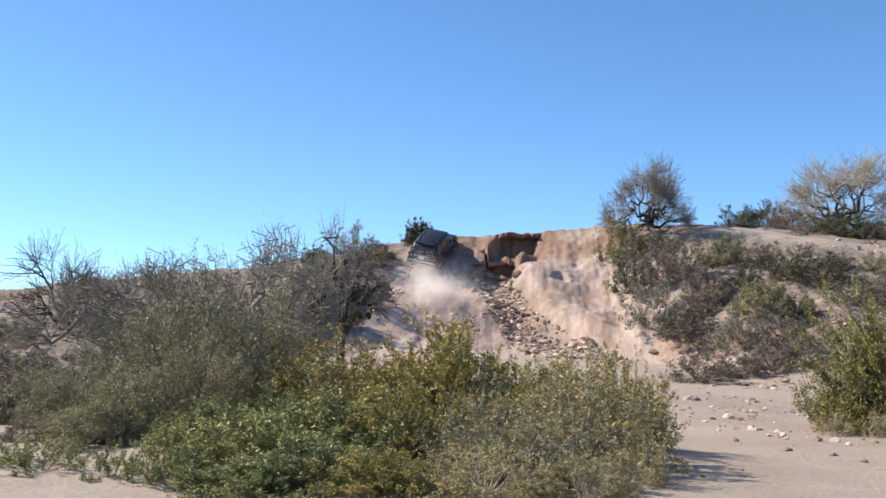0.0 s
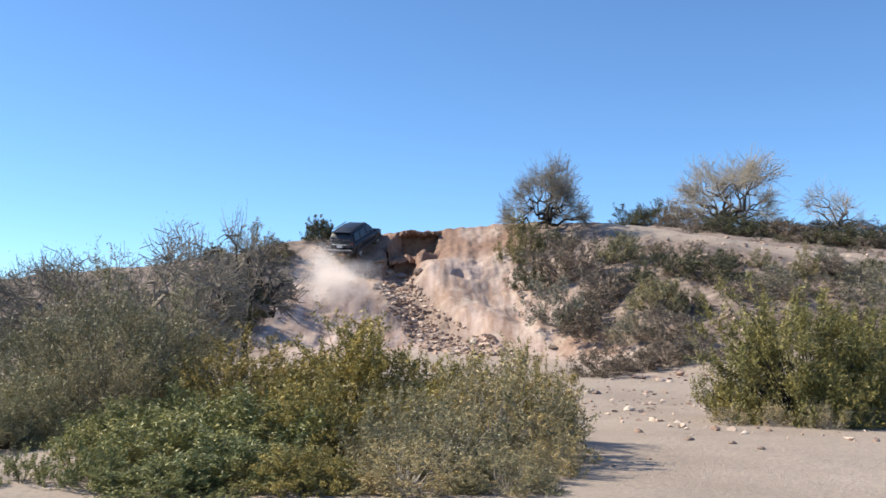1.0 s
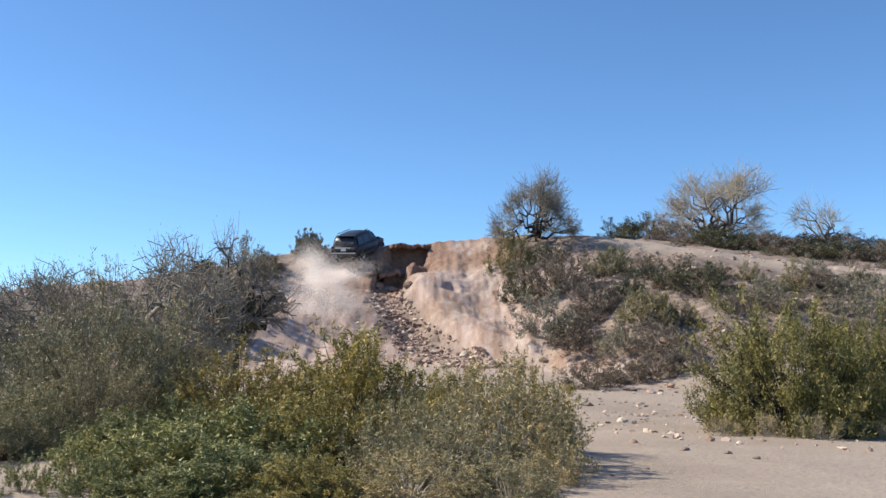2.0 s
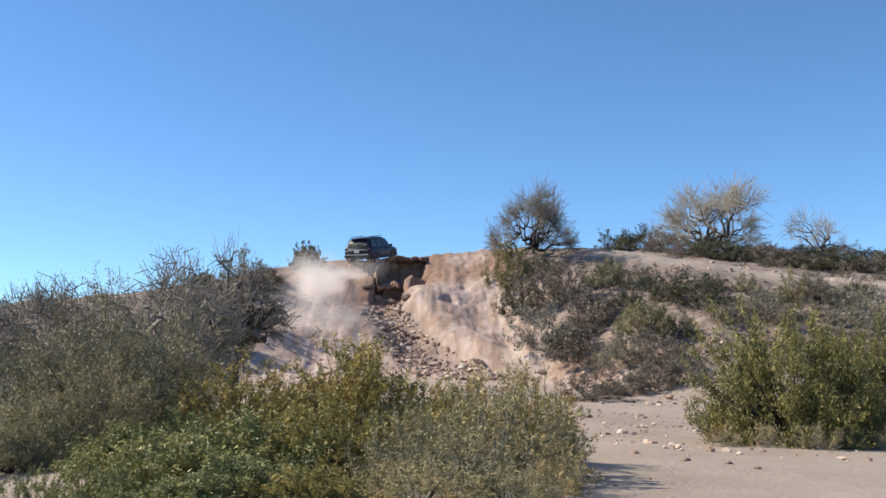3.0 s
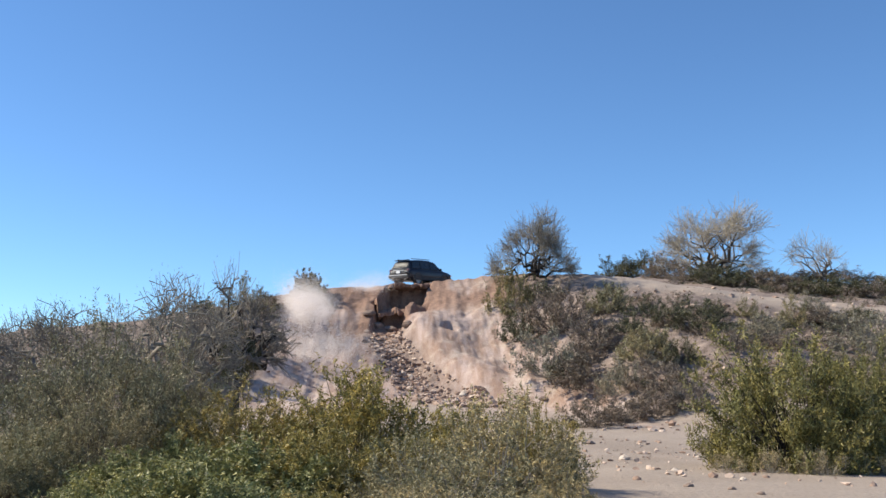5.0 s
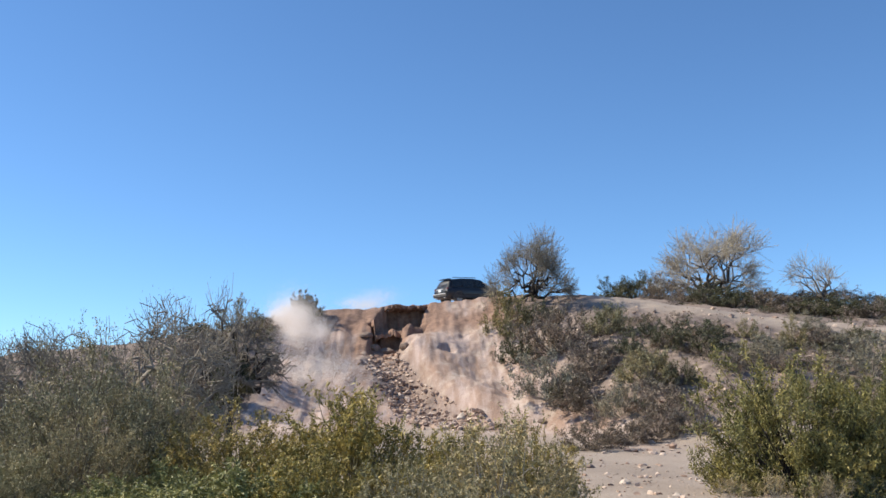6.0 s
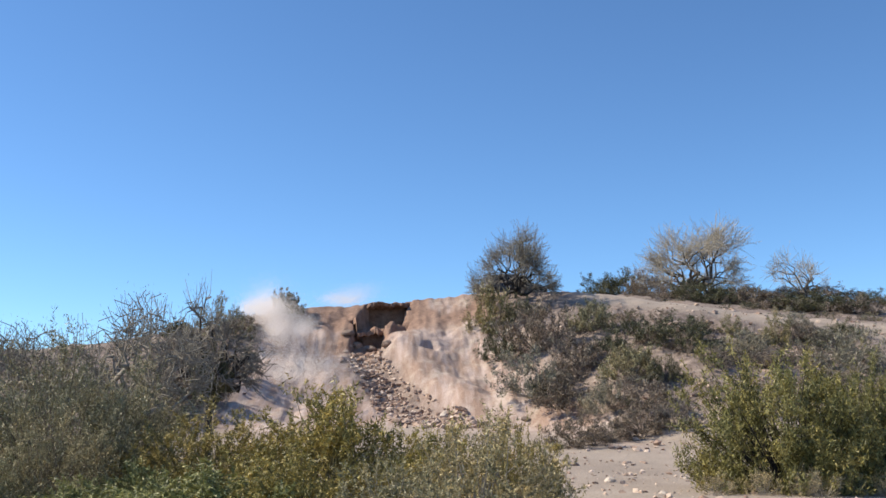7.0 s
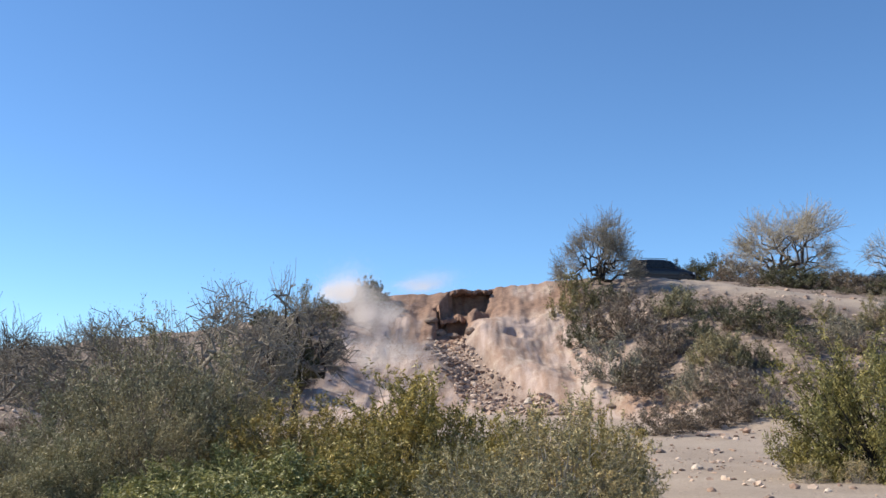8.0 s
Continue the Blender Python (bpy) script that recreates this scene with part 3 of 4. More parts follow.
# brush: kind, x, y, half width, height
BRUSH_A = [
    ('gold', 5.5, 61.6, 1.45, 3.0),
    ('sage', 7.47, 56.41, 1.77, 2.89),
    ('dark', 5.71, 57.52, 1.07, 2.13),
    ('olive', 10.74, 57.22, 1.24, 2.25),
    ('dark', 12.60, 55.27, 0.97, 1.03),
    ('dark', 14.34, 52.43, 1.84, 1.69),
    ('dry', 13.03, 53.23, 0.94, 1.09),
    ('grey', 17.04, 50.09, 1.35, 1.44),
    ('olive', 20.33, 54.42, 0.83, 1.39),
    ('sage', 21.79, 54.44, 1.17, 1.07),
    ('dark', 24.88, 56.15, 0.79, 0.91),
    ('grey', 22.69, 53.72, 1.33, 1.06),
    ('grey', 21.69, 47.94, 1.42, 1.94),
    ('olive', 10.71, 47.82, 1.52, 2.08),
    # dark shrub that stands in for the shadow right of the olive one
    ('dark', 12.19, 47.34, 0.70, 1.17),
    ('sage', 9.00, 51.68, 1.41, 1.84),
    ('grey', 6.30, 50.25, 1.57, 2.3),
]
BRUSH_B = [
    ('sage', 8.08, 50.45, 1.02, 1.22),
    ('dry', 7.44, 47.89, 1.51, 1.70),
    ('grey', 8.94, 45.72, 0.99, 1.64),
    ('sage', 10.64, 44.32, 1.23, 1.34),
    ('dry', 9.66, 41.79, 0.85, 1.03),
    ('dry', 8.19, 40.90, 1.07, 0.99),
    ('dry', 6.3, 38.47, 1.10, 1.06),
    ('sage', 11.14, 41.57, 0.98, 1.27),
    ('sage', 14.96, 47.93, 0.86, 0.92),
    ('dark', 10.63, 51.99, 0.76, 1.09),
    ('dark', 6.92, 49.36, 0.85, 1.02),
    ('grey', 22.91, 57.71, 0.80, 0.85),
    ('sage', 17.17, 47.92, 0.87, 0.99),
    ('olive', 18.15, 55.59, 0.83, 0.87),
    ('dry', 16.63, 55.81, 0.75, 0.67),
    ('dark', 7.38, 61.44, 1.06, 1.41),
    ('dark', -22.67, 41.68, 0.99, 0.74),
    ('dry', -19.56, 38.23, 0.67, 0.63),
    ('sage', -17.22, 32.03, 0.85, 0.94),
    ('dark', -15.22, 30.97, 0.54, 0.63),
    ('sage', -12.01, 23.33, 0.75, 0.75),
    ('dry', -10.32, 19.18, 0.62, 0.67),
    ('grey', -8.62, 17.85, 0.47, 0.62),
]
BRUSH_C = [
    ('sage', -11.5, 21, 1.0, 0.9),
    ('dry', -13.5, 24, 1.2, 1.0),
    ('dark', -16, 30, 1.2, 1.0),
    ('sage', -18.5, 34, 1.3, 1.0),
    ('dry', -14.8, 27, 1.0, 0.9),
    ('olive', -10.6, 19.5, 0.9, 0.8),
    ('sage', -12.6, 26, 1.1, 0.9),
    ('grey', -16.5, 33, 1.2, 0.9),
    ('dark', -20, 45.44, 0.8, 0.8),
    ('sage', -18.25, 39.42, 0.81, 0.81),
    ('dry', -8.35, 15.91, 0.42, 0.37),
    ('dark', -21.23, 36.63, 0.98, 0.87),
    ('sage', -13.32, 23.37, 0.76, 0.83),
    ('dry', -11.74, 48.29, 1.25, 1.67),
    ('dry', -10.93, 52.35, 1.66, 2.11),
    ('sage', -12.35, 53.09, 1.53, 1.84),
    ('olive', -11.49, 61.4, 1.59, 2.13),
    ('sage', -12.63, 56.96, 1.48, 1.81),
    ('dry', -9.96, 62.91, 1.09, 1.09),
    ('dark', -11.21, 44.14, 1.02, 1.52),
    ('sage', -9.79, 56.08, 1.29, 1.45),
    ('dark', 18.96, 93.54, 1.78, 1.9),
    ('dark', 20.65, 92.6, 1.77, 2.35),
]
BRUSH_D = [
    ('dry', 20.86, 83.93, 1.59, 1.70),
    ('sage', 21.51, 79.23, 1.71, 1.42),
    ('dark', 22.47, 76.29, 1.66, 1.75),
    ('dark', 24.23, 75.56, 1.84, 1.54),
    ('sage', 25.97, 74.88, 1.62, 1.72),
    ('dry', 27.2, 72.92, 1.78, 1.42),
    ('dark', 28.73, 71.45, 1.75, 1.39),
    ('dark', 30.7, 71.17, 1.94, 1.45),
    ('sage', 32.43, 70.42, 1.72, 1.44),
    ('sage', 37.44, 87.62, 2.62, 1.25),
    ('sage', 34.52, 88.05, 2.15, 1.04),
    ('dark', 30.25, 89.1, 1.94, 0.99),
    ('dark', 40.44, 87.44, 2.14, 0.90),
    ('dark', 40.5, 82.44, 2.02, 1.31),
    ('sage', 40.15, 77.2, 1.89, 1.23),
]
for i, (kind, x, y, wide, high) in enumerate(BRUSH_A + BRUSH_B + BRUSH_C + BRUSH_D):
    plant(BRUSH[kind][i % len(BRUSH[kind])], "desert_shrub", TELL[kind], "shrub", x, y, wide * 1.3, high * 1.1, 67 * i % 360, "brush on the slopes")

# smaller brush between, thinner on the trail and none on the bare bank
rng = random.Random(8)
KINDS = ("sage", "sage", "dry", "grey", "dark", "olive")
count = 0
while count < 125:
    x, y = rng.uniform(-34, 38), rng.uniform(34, 84)
    foot, crest = float(along(x, *FOOT)), float(along(x, *CREST_Y))
    u = (y - foot) / (crest - foot)
    if u < 0.08 or (-9.0 < x < 7.2 + max(0, 0.12 * (60 - y))) or (x > 9 and 0.82 < u < 1.12) or (x < 14 and u > 0.97):
        continue
    kind = KINDS[rng.randrange(6)]
    size = rng.uniform(0.4, 1.0)
    plant(SMALL_BRUSH[kind][count % 2], "desert_shrub", TELL[kind], "shrub", x, y, size * rng.uniform(0.9, 1.3), size * rng.uniform(0.75, 1.1), rng.uniform(0, 360), "brush on the slopes")
    count += 1

count = 0
while count < 85:
    x, y = rng.uniform(6.5, 24), rng.uniform(40, 60)
    foot, crest = float(along(x, *FOOT)), float(along(x, *CREST_Y))
    u = (y - foot) / (crest - foot)
    if u < 0.1 or u > 0.84 or x < 7.0 + max(0, 0.12 * (60 - y)) or lattice(np.array(x / 3.0), np.array(y / 3.0)) < 0.3:
        continue
    kind = ("sage", "dry", "dark", "sage", "grey")[rng.randrange(5)]
    size = rng.uniform(0.4, 0.95)
    plant(SMALL_BRUSH[kind][count % 2], "desert_shrub", TELL[kind], "shrub", x, y, size * rng.uniform(1.0, 1.5), size, rng.uniform(0, 360), "brush on the slopes")
    count += 1

plant(RIDGE_TREE_B, "ridge_tree", "grey-olive twiggy tree on the ridge", "tree", 7.25, 64.3, 2.75, 4.5, 15, parts=("trunk", "twigwork", "crown"))
plant(RIDGE_TREE, "ridge_tree", "spreading palo verde tree on the ridge", "tree", 26.9, 90.08, 5.8, 6.3, 40, parts=("trunk", "twigwork", "crown"))
plant(SPARSE_TREE, "ridge_tree", "sparse pale tree on the ridge", "tree", 35.9, 87.02, 3.4, 4.3, 100, parts=("trunk", "twigwork", "crown"))
plant(BARE, "bare_tree", "bare dark-limbed tree on the slope", "tree", -21.51, 44.25, 2.9, 4.3, 0, parts=("trunk", "twigwork", "crown"))
ROUND = dome_meshes(101, 130, 5, BARK, LEAF_DARK, 24, 0.07, 0.03, 0.11, 0.4, bumps=0.08, small=True, fan=2, inner=0.6)
plant(ROUND, "round_bush", "round dark green bush on the bank's crest", "bush", -7.64, 65.67, 1.25, 1.62, 0)
plant(ROUND, "round_bush", "dark green bush at the brow of the slope", "bush", -13.63, 61.3, 1.06, 1.14, 90)

# big yellow-green bush beside the wash, with a greyer neighbour
LIME = dome_meshes(111, 230, 9, DEAD_BARK, LEAF_BRIGHT, 34, 0.035, 0.016, 0.18, 0.3, upright=0.2, bumps=0.25, least=0.001, small=True, fan=5, inner=0.45)
LIME_GREY = dome_meshes(112, 220, 9, DEAD_BARK, LEAF_BRIGHT, 34, 0.035, 0.016, 0.18, 0.3, upright=0.2, bumps=0.25, least=0.001, small=True, fan=5, inner=0.45)
plant(LIME, "palo_verde_shrub", "big yellow-green feathery shrub beside the wash", "bush", 8.26, 22.5, 2.3, 2.85, 0)
plant(LIME_GREY, "palo_verde_shrub", "dull green shrub beside the wash", "bush", 10.54, 23.2, 1.7, 2.6, 50)

# tree with a dark trunk before the bank
DARK_TREE = fan_tree_meshes(121, 9, 3, 7, DEAD_BARK, GREY_BARK, LEAF_SAGE, 7, 0.018, thick=0.055, least=0.0022, low=0.04, fork_at=0.48, uneven=0.16, slack=0.03, crook=1.8)
mesquite = plant(DARK_TREE, "mesquite_tree", "mesquite with a blackened forked trunk and grey-brown twigs", "tree", -7.0, 36.0, 2.05, 5.2, 0, parts=("trunk", "twigwork", "crown"))
# two dense clumps of dark leaves set just before the fork
CLUMP = dome_meshes(122, 120, 4, DEAD_BARK, LEAF_DARK, 22, 0.10, 0.05, 0.2, 0.3, small=True, fan=5)[1]
for dx, dz, wide, high in ((0.12, 0.43, 0.34, 0.25), (0.02, 0.38, 0.22, 0.16)):
    clump = new("mistletoe_clump", CLUMP)
    clump.parent = mesquite
    clump.matrix_basis = pose(dx, -0.3, dz, 0, 0, 200 * dx) @ Matrix.Diagonal((wide, wide, high, 1))
    clump["label"] = "dark dense leafy clump in the fork"

# dry grass at the foot of the big bush
STRAW = dome_meshes(131, 60, 2, PALE_BARK, LEAF_STRAW, 6, 0.25, 0.02, 0.3, 0.06, upright=1.5)
for i in range(9):
    plant(STRAW, "grass_tuft", "dry straw-coloured grass tuft beside the wash", "grass", 6.2 + 0.62 * i + 0.2 * (i % 3), 21.3 - 0.25 * (i % 4), 0.42, 0.5 + 0.06 * (i % 3), 40 * i, "dry grass")

# ---- rocks ----
def stone_mesh(seed, mat, flat=0.7):
    bm = bmesh.new()
    bmesh.ops.create_icosphere(bm, subdivisions=2, radius=0.5)
    for v in bm.verts:
        n = noise.noise(v.co * 2.1 + Vector((seed * 7.3, 0, 0))) * 0.34 + noise.noise(v.co * 5.0 + Vector((0, seed * 3.1, 0))) * 0.12
        v.co *= 1 + n
        v.co.z = max(v.co.z * flat, -0.22)
    me = bpy.data.meshes.new("stone")
    bm.to_mesh(me)
    bm.free()
    me.materials.append(mat)
    return me


STONES = [stone_mesh(i, ROCK if i % 2 else DARK_ROCK, 0.6 + 0.1 * (i % 3)) for i in range(6)]


def stone(x, y, size, kind, turn, name="stone", label=""):
    ob = new(name, STONES[kind % 6])
    ob.matrix_basis = pose(x, y, height(x, y) + size * 0.08, 0, 0, turn) @ Matrix.Diagonal((size * 1.25, size, size, 1))
    return tagged(ob, label or ("pale weathered stone lying on the sandy wash" if kind % 2 else "brown weathered stone lying on the sandy wash"), "stone", "stones on the wash")


def scatter(name, label, count, seed, where, small, large, mat):
    """Broken stones too many to count, as one mesh of faceted lumps."""
    rng = np.random.RandomState(seed)
    g = (1 + 5 ** 0.5) / 2
    ico = np.array([(-1, g, 0), (1, g, 0), (-1, -g, 0), (1, -g, 0), (0, -1, g), (0, 1, g), (0, -1, -g), (0, 1, -g), (g, 0, -1), (g, 0, 1), (-g, 0, -1), (-g, 0, 1)]) / 1.9
    tris = np.array([(0, 11, 5), (0, 5, 1), (0, 1, 7), (0, 7, 10), (0, 10, 11), (1, 5, 9), (5, 11, 4), (11, 10, 2), (10, 7, 6), (7, 1, 8),
                     (3, 9, 4), (3, 4, 2), (3, 2, 6), (3, 6, 8), (3, 8, 9), (4, 9, 5), (2, 4, 11), (6, 2, 10), (8, 6, 7), (9, 8, 1)])
    vs, fs = [], []
    xy = where(rng, count)
    zs = land(xy[:, 0], xy[:, 1])
    for i in range(len(xy)):
        s = small + (large - small) * rng.rand() ** 3
        v = ico * (s * (0.16 + 0.52 * rng.rand(12, 1))) * [1.45, 1.0, 0.4 + 0.5 * rng.rand()]
        a = rng.rand() * 6.28
        b = rng.normal(0, 0.5)
        rz = np.array([[math.cos(a), -math.sin(a), 0], [math.sin(a), math.cos(a), 0], [0, 0, 1]])
        rx = np.array([[1, 0, 0], [0, math.cos(b), -math.sin(b)], [0, math.sin(b), math.cos(b)]])
        fs.append(tris + 12 * i)
        vs.append(v @ (rz @ rx).T + [xy[i, 0], xy[i, 1], zs[i] + s * 0.12])
    tagged(new(name, mesh_of(name, np.concatenate(vs), np.concatenate(fs), mat)), label, "rubble", kind="stuff")


def in_gully(rng, n):
    y = 47.5 + 15.0 * rng.rand(n)
    return np.stack([np.interp(y, *GULLY) + np.clip(rng.normal(0, 0.6, n), -1.6, 0.95) * (1 + 0.06 * (60 - y)) - 0.05, y], 1)


def on_wash(rng, n):
    x, y = rng.uniform(3, 17, n), rng.uniform(16, 37, n)
    k = (lattice(x / 2.5 + 5, y / 2.5) > 0.45) & ((y - 16) > (17 - x) * 0.2)
    return np.stack([x, y], 1)[k]


def on_slopes(rng, n):
    x = np.where(rng.rand(n) < 0.7, rng.uniform(6, 34, n), rng.uniform(-26, -8, n))
    return np.stack([x, rng.uniform(36, 62, n)], 1)


scatter("gully_rubble", "broken brown and pale rocks washed down a gully", 2200, 5, in_gully, 0.05, 0.40, RUBBLE)
scatter("pebbles", "small pebbles strewn over the sandy wash", 1100, 6, on_wash, 0.03, 0.17, RUBBLE)
scatter("slope_stones", "small stones strewn between the slope's brush", 1800, 7, on_slopes, 0.08, 0.38, RUBBLE)


# ---- the dark estate car that climbs the bank ----
def part(name, bm, material, parent, label=""):
    me = bpy.data.meshes.new(name)
    bm.to_mesh(me)
    bm.free()
    me.materials.append(material)
    ob = new(name, me)
    ob.parent = parent
    if label:
        ob["label"] = label
    return ob


def paint(name, colour, rough, dust, coat=0.0, metal=0.0):
    m, nt, b = shader(name, rough, metal)
    n = noise_at(nt, 3.0, 6, 0.7)
    c = mixed(nt, ramp(nt, n, [(0.35, (0, 0, 0)), (0.75, (dust, dust, dust))]), colour, (0.38, 0.31, 0.25))
    nt.links.new(c, b.inputs["Base Color"])
    b.inputs["Coat Weight"].default_value = coat
    nt.links.new(ramp(nt, n, [(0.3, (rough, rough, rough)), (0.8, (min(1, rough + 0.35),) * 3)]), b.inputs["Roughness"])
    return m


PAINT = paint("dusty_dark_blue_paint", (0.008, 0.011, 0.020), 0.38, 0.02, 0.25)
CLAD = paint("dusty_grey_cladding", (0.035, 0.035, 0.036), 0.6, 0.2)
SILVER = paint("silver_trim", (0.62, 0.62, 0.62), 0.35, 0.4, 0.0, 0.3)
GLASS = paint("dark_tinted_glass", (0.008, 0.009, 0.01), 0.15, 0.05, 0.1)
RUBBER = paint("dusty_tyre_rubber", (0.02, 0.02, 0.02), 0.85, 0.5)
ALLOY = paint("alloy_rim", (0.5, 0.5, 0.5), 0.35, 0.4, 0.0, 0.8)
LAMP_RED = paint("red_lamp_lens", (0.10, 0.01, 0.01), 0.15, 0.15, 0.5)
LAMP_CLEAR = paint("clear_lamp_lens", (0.75, 0.75, 0.76), 0.12, 0.1, 0.5)
PLATE = paint("white_plate", (0.75, 0.75, 0.74), 0.5, 0.2)
BLACK = paint("black_plastic", (0.02, 0.02, 0.021), 0.6, 0.3)


def loft(stations, mat_name=None):
    """Rings from stations (y, half profile from the bottom middle to the top middle), mirrored, joined and closed."""
    bm = bmesh.new()
    rings = []
    for y, half in stations:
        pts = list(half) + [(-x, z) for x, z in reversed(half) if x > 1e-4]
        rings.append([bm.verts.new((x, y, z)) for x, z in pts])
    for r0, r1 in zip(rings, rings[1:]):
        for i in range(len(r0)):
            j = (i + 1) % len(r0)
            bm.faces.new((r0[i], r0[j], r1[j], r1[i]))
    bm.faces.new(rings[0])
    bm.faces.new(list(reversed(rings[-1])))
    bmesh.ops.recalc_face_normals(bm, faces=bm.faces)
    for f in bm.faces:
        f.smooth = True
    return bm


def box(bm, cx, cy, cz, sx, sy, sz, bevel=0.0):
    made = bmesh.ops.create_cube(bm, size=1, matrix=Matrix.Translation((cx, cy, cz)) @ Matrix.Diagonal((sx, sy, sz, 1)))
    if bevel:
        edges = {e for v in made["verts"] for e in v.link_edges}
        bmesh.ops.bevel(bm, geom=list(edges), offset=bevel, segments=2, affect="EDGES")
    return bm


def sheet(points, thick):
    """A thin closed plate over four corners, given anticlockwise from outside."""
    bm = bmesh.new()
    p = [Vector(q) for q in points]
    n = (p[1] - p[0]).cross(p[-1] - p[0]).normalized() * thick
    a, b = [bm.verts.new(q) for q in p], [bm.verts.new(q + n) for q in p]
    bm.faces.new(b)
    bm.faces.new(list(reversed(a)))
    for i in range(len(p)):
        j = (i + 1) % len(p)
        bm.faces.new((a[i], a[j], b[j], b[i]))
    bmesh.ops.recalc_face_normals(bm, faces=bm.faces)
    return bm


def lathe(profile, n=28):
    """Turns (radius, x) rows round the x axis."""
    bm = bmesh.new()
    rings = [[bm.verts.new((x, r * math.cos(2 * math.pi * i / n), r * math.sin(2 * math.pi * i / n))) for i in range(n)] for r, x in profile]
    for r0, r1 in zip(rings, rings[1:]):
        for i in range(n):
            j = (i + 1) % n
            bm.faces.new((r0[i], r0[j], r1[j], r1[i]))
    bmesh.ops.recalc_face_normals(bm, faces=bm.faces)
    for f in bm.faces:
        f.smooth = True
    return bm


def build_car():
    car = tagged(new("estate_car"), "dusty dark blue four-wheel-drive estate car with grey cladding", "car")

    def half(w, bottom, belt):
        return [(0, bottom), (w - 0.16, bottom), (w - 0.03, bottom + 0.12), (w, bottom + 0.32), (w, belt - 0.22), (w - 0.04, belt - 0.03), (w - 0.12, belt), (0, belt + 0.02)]

    body = part("body", loft([(-2.3, half(0.74, 0.5, 0.9)), (-2.24, half(0.86, 0.42, 1.0)), (-1.95, half(0.92, 0.36, 1.08)), (-0.9, half(0.93, 0.33, 1.06)),
                              (0.6, half(0.93, 0.33, 1.04)), (1.2, half(0.92, 0.34, 1.02)), (1.75, half(0.9, 0.36, 0.96)), (2.12, half(0.84, 0.42, 0.86)), (2.28, half(0.68, 0.5, 0.74))]), PAINT, car)

    def cabin(w, base, top, tw):
        return [(0, base), (w, base), (w - 0.02, base + 0.08), (tw + 0.04, top - 0.14), (tw, top - 0.05), (tw - 0.12, top), (0, top + 0.03)]

    part("roof", loft([(-2.16, cabin(0.8, 1.0, 1.16, 0.7)), (-1.98, cabin(0.83, 1.0, 1.48, 0.66)), (-1.75, cabin(0.84, 1.0, 1.64, 0.66)), (-1.0, cabin(0.84, 1.0, 1.7, 0.67)),
                       (0.0, cabin(0.84, 1.0, 1.7, 0.67)), (0.45, cabin(0.84, 1.0, 1.63, 0.66)), (0.95, cabin(0.83, 1.0, 1.3, 0.7)), (1.3, cabin(0.8, 0.98, 1.06, 0.74))]), PAINT, car)
    part("rear_window", sheet([(-0.62, -2.165, 1.17), (0.62, -2.165, 1.17), (0.55, -1.86, 1.56), (-0.55, -1.86, 1.56)], 0.025), GLASS, car, "dark tinted rear window")
    part("windscreen", sheet([(0.66, 1.2, 1.13), (-0.66, 1.2, 1.13), (-0.56, 0.52, 1.61), (0.56, 0.52, 1.61)], 0.03), GLASS, car, "dark windscreen")
    for side in (1, -1):
        for y0, y1, t0, t1 in ((-1.92, -1.12, -1.78, -1.1), (-1.04, -0.14, -1.02, -0.14), (-0.06, 0.92, -0.06, 0.5)):
            pts = [(side * 0.842, y0, 1.1), (side * 0.842, y1, 1.1), (side * 0.725, t1, 1.54), (side * 0.725, t0, 1.54)]
            part("side_window", sheet(pts if side > 0 else pts[::-1], 0.02), GLASS, car, "dark tinted side window")
        for y in (-1.0, 0.0):
            part("door_handle", box(bmesh.new(), side * 0.94, y + 0.08, 0.9, 0.03, 0.2, 0.035, 0.01), PAINT, car)
        part("side_cladding", box(bmesh.new(), side * 0.925, 0, 0.46, 0.05, 3.9, 0.2, 0.02), CLAD, car, "dusty grey side cladding")
        part("roof_rail", box(bmesh.new(), side * 0.6, -0.75, 1.755, 0.04, 1.9, 0.04, 0.012), BLACK, car, "black roof rail")
        part("mirror", box(bmesh.new(), side * 1.02, 0.78, 1.1, 0.2, 0.1, 0.15, 0.03), PAINT, car)
        part("tail_lamp", box(bmesh.new(), side * 0.75, -2.2, 1.0, 0.2, 0.12, 0.16, 0.03), LAMP_RED, car, "red tail lamp")
        part("headlamp", box(bmesh.new(), side * 0.68, 2.12, 0.76, 0.34, 0.16, 0.16, 0.03), LAMP_CLEAR, car, "clear headlamp")
        part("exhaust_tip", box(bmesh.new(), side * 0.55, -2.3, 0.4, 0.1, 0.12, 0.06, 0.015), SILVER, car)
    part("rear_bumper", box(bmesh.new(), 0, -2.27, 0.58, 1.72, 0.2, 0.24, 0.05), CLAD, car, "dusty grey rear bumper")
    part("bumper_strip", box(bmesh.new(), 0, -2.38, 0.68, 1.6, 0.04, 0.06, 0.012), SILVER, car, "bright strip on the bumper")
    part("number_plate", box(bmesh.new(), 0, -2.335, 0.87, 0.34, 0.03, 0.16, 0.008), PLATE, car, "blank white number plate")
    part("tailgate_trim", box(bmesh.new(), 0, -2.31, 0.98, 0.9, 0.03, 0.05, 0.01), SILVER, car)
    part("rear_spoiler", box(bmesh.new(), 0, -1.92, 1.665, 1.16, 0.26, 0.045, 0.015), PAINT, car)
    part("rear_wiper", box(bmesh.new(), 0.12, -2.14, 1.26, 0.5, 0.02, 0.02, 0.005), BLACK, car)
    part("front_bumper", box(bmesh.new(), 0, 2.24, 0.52, 1.56, 0.16, 0.24, 0.05), CLAD, car)
    part("grille", box(bmesh.new(), 0, 2.27, 0.73, 0.8, 0.06, 0.14, 0.02), BLACK, car)
    wheels = []
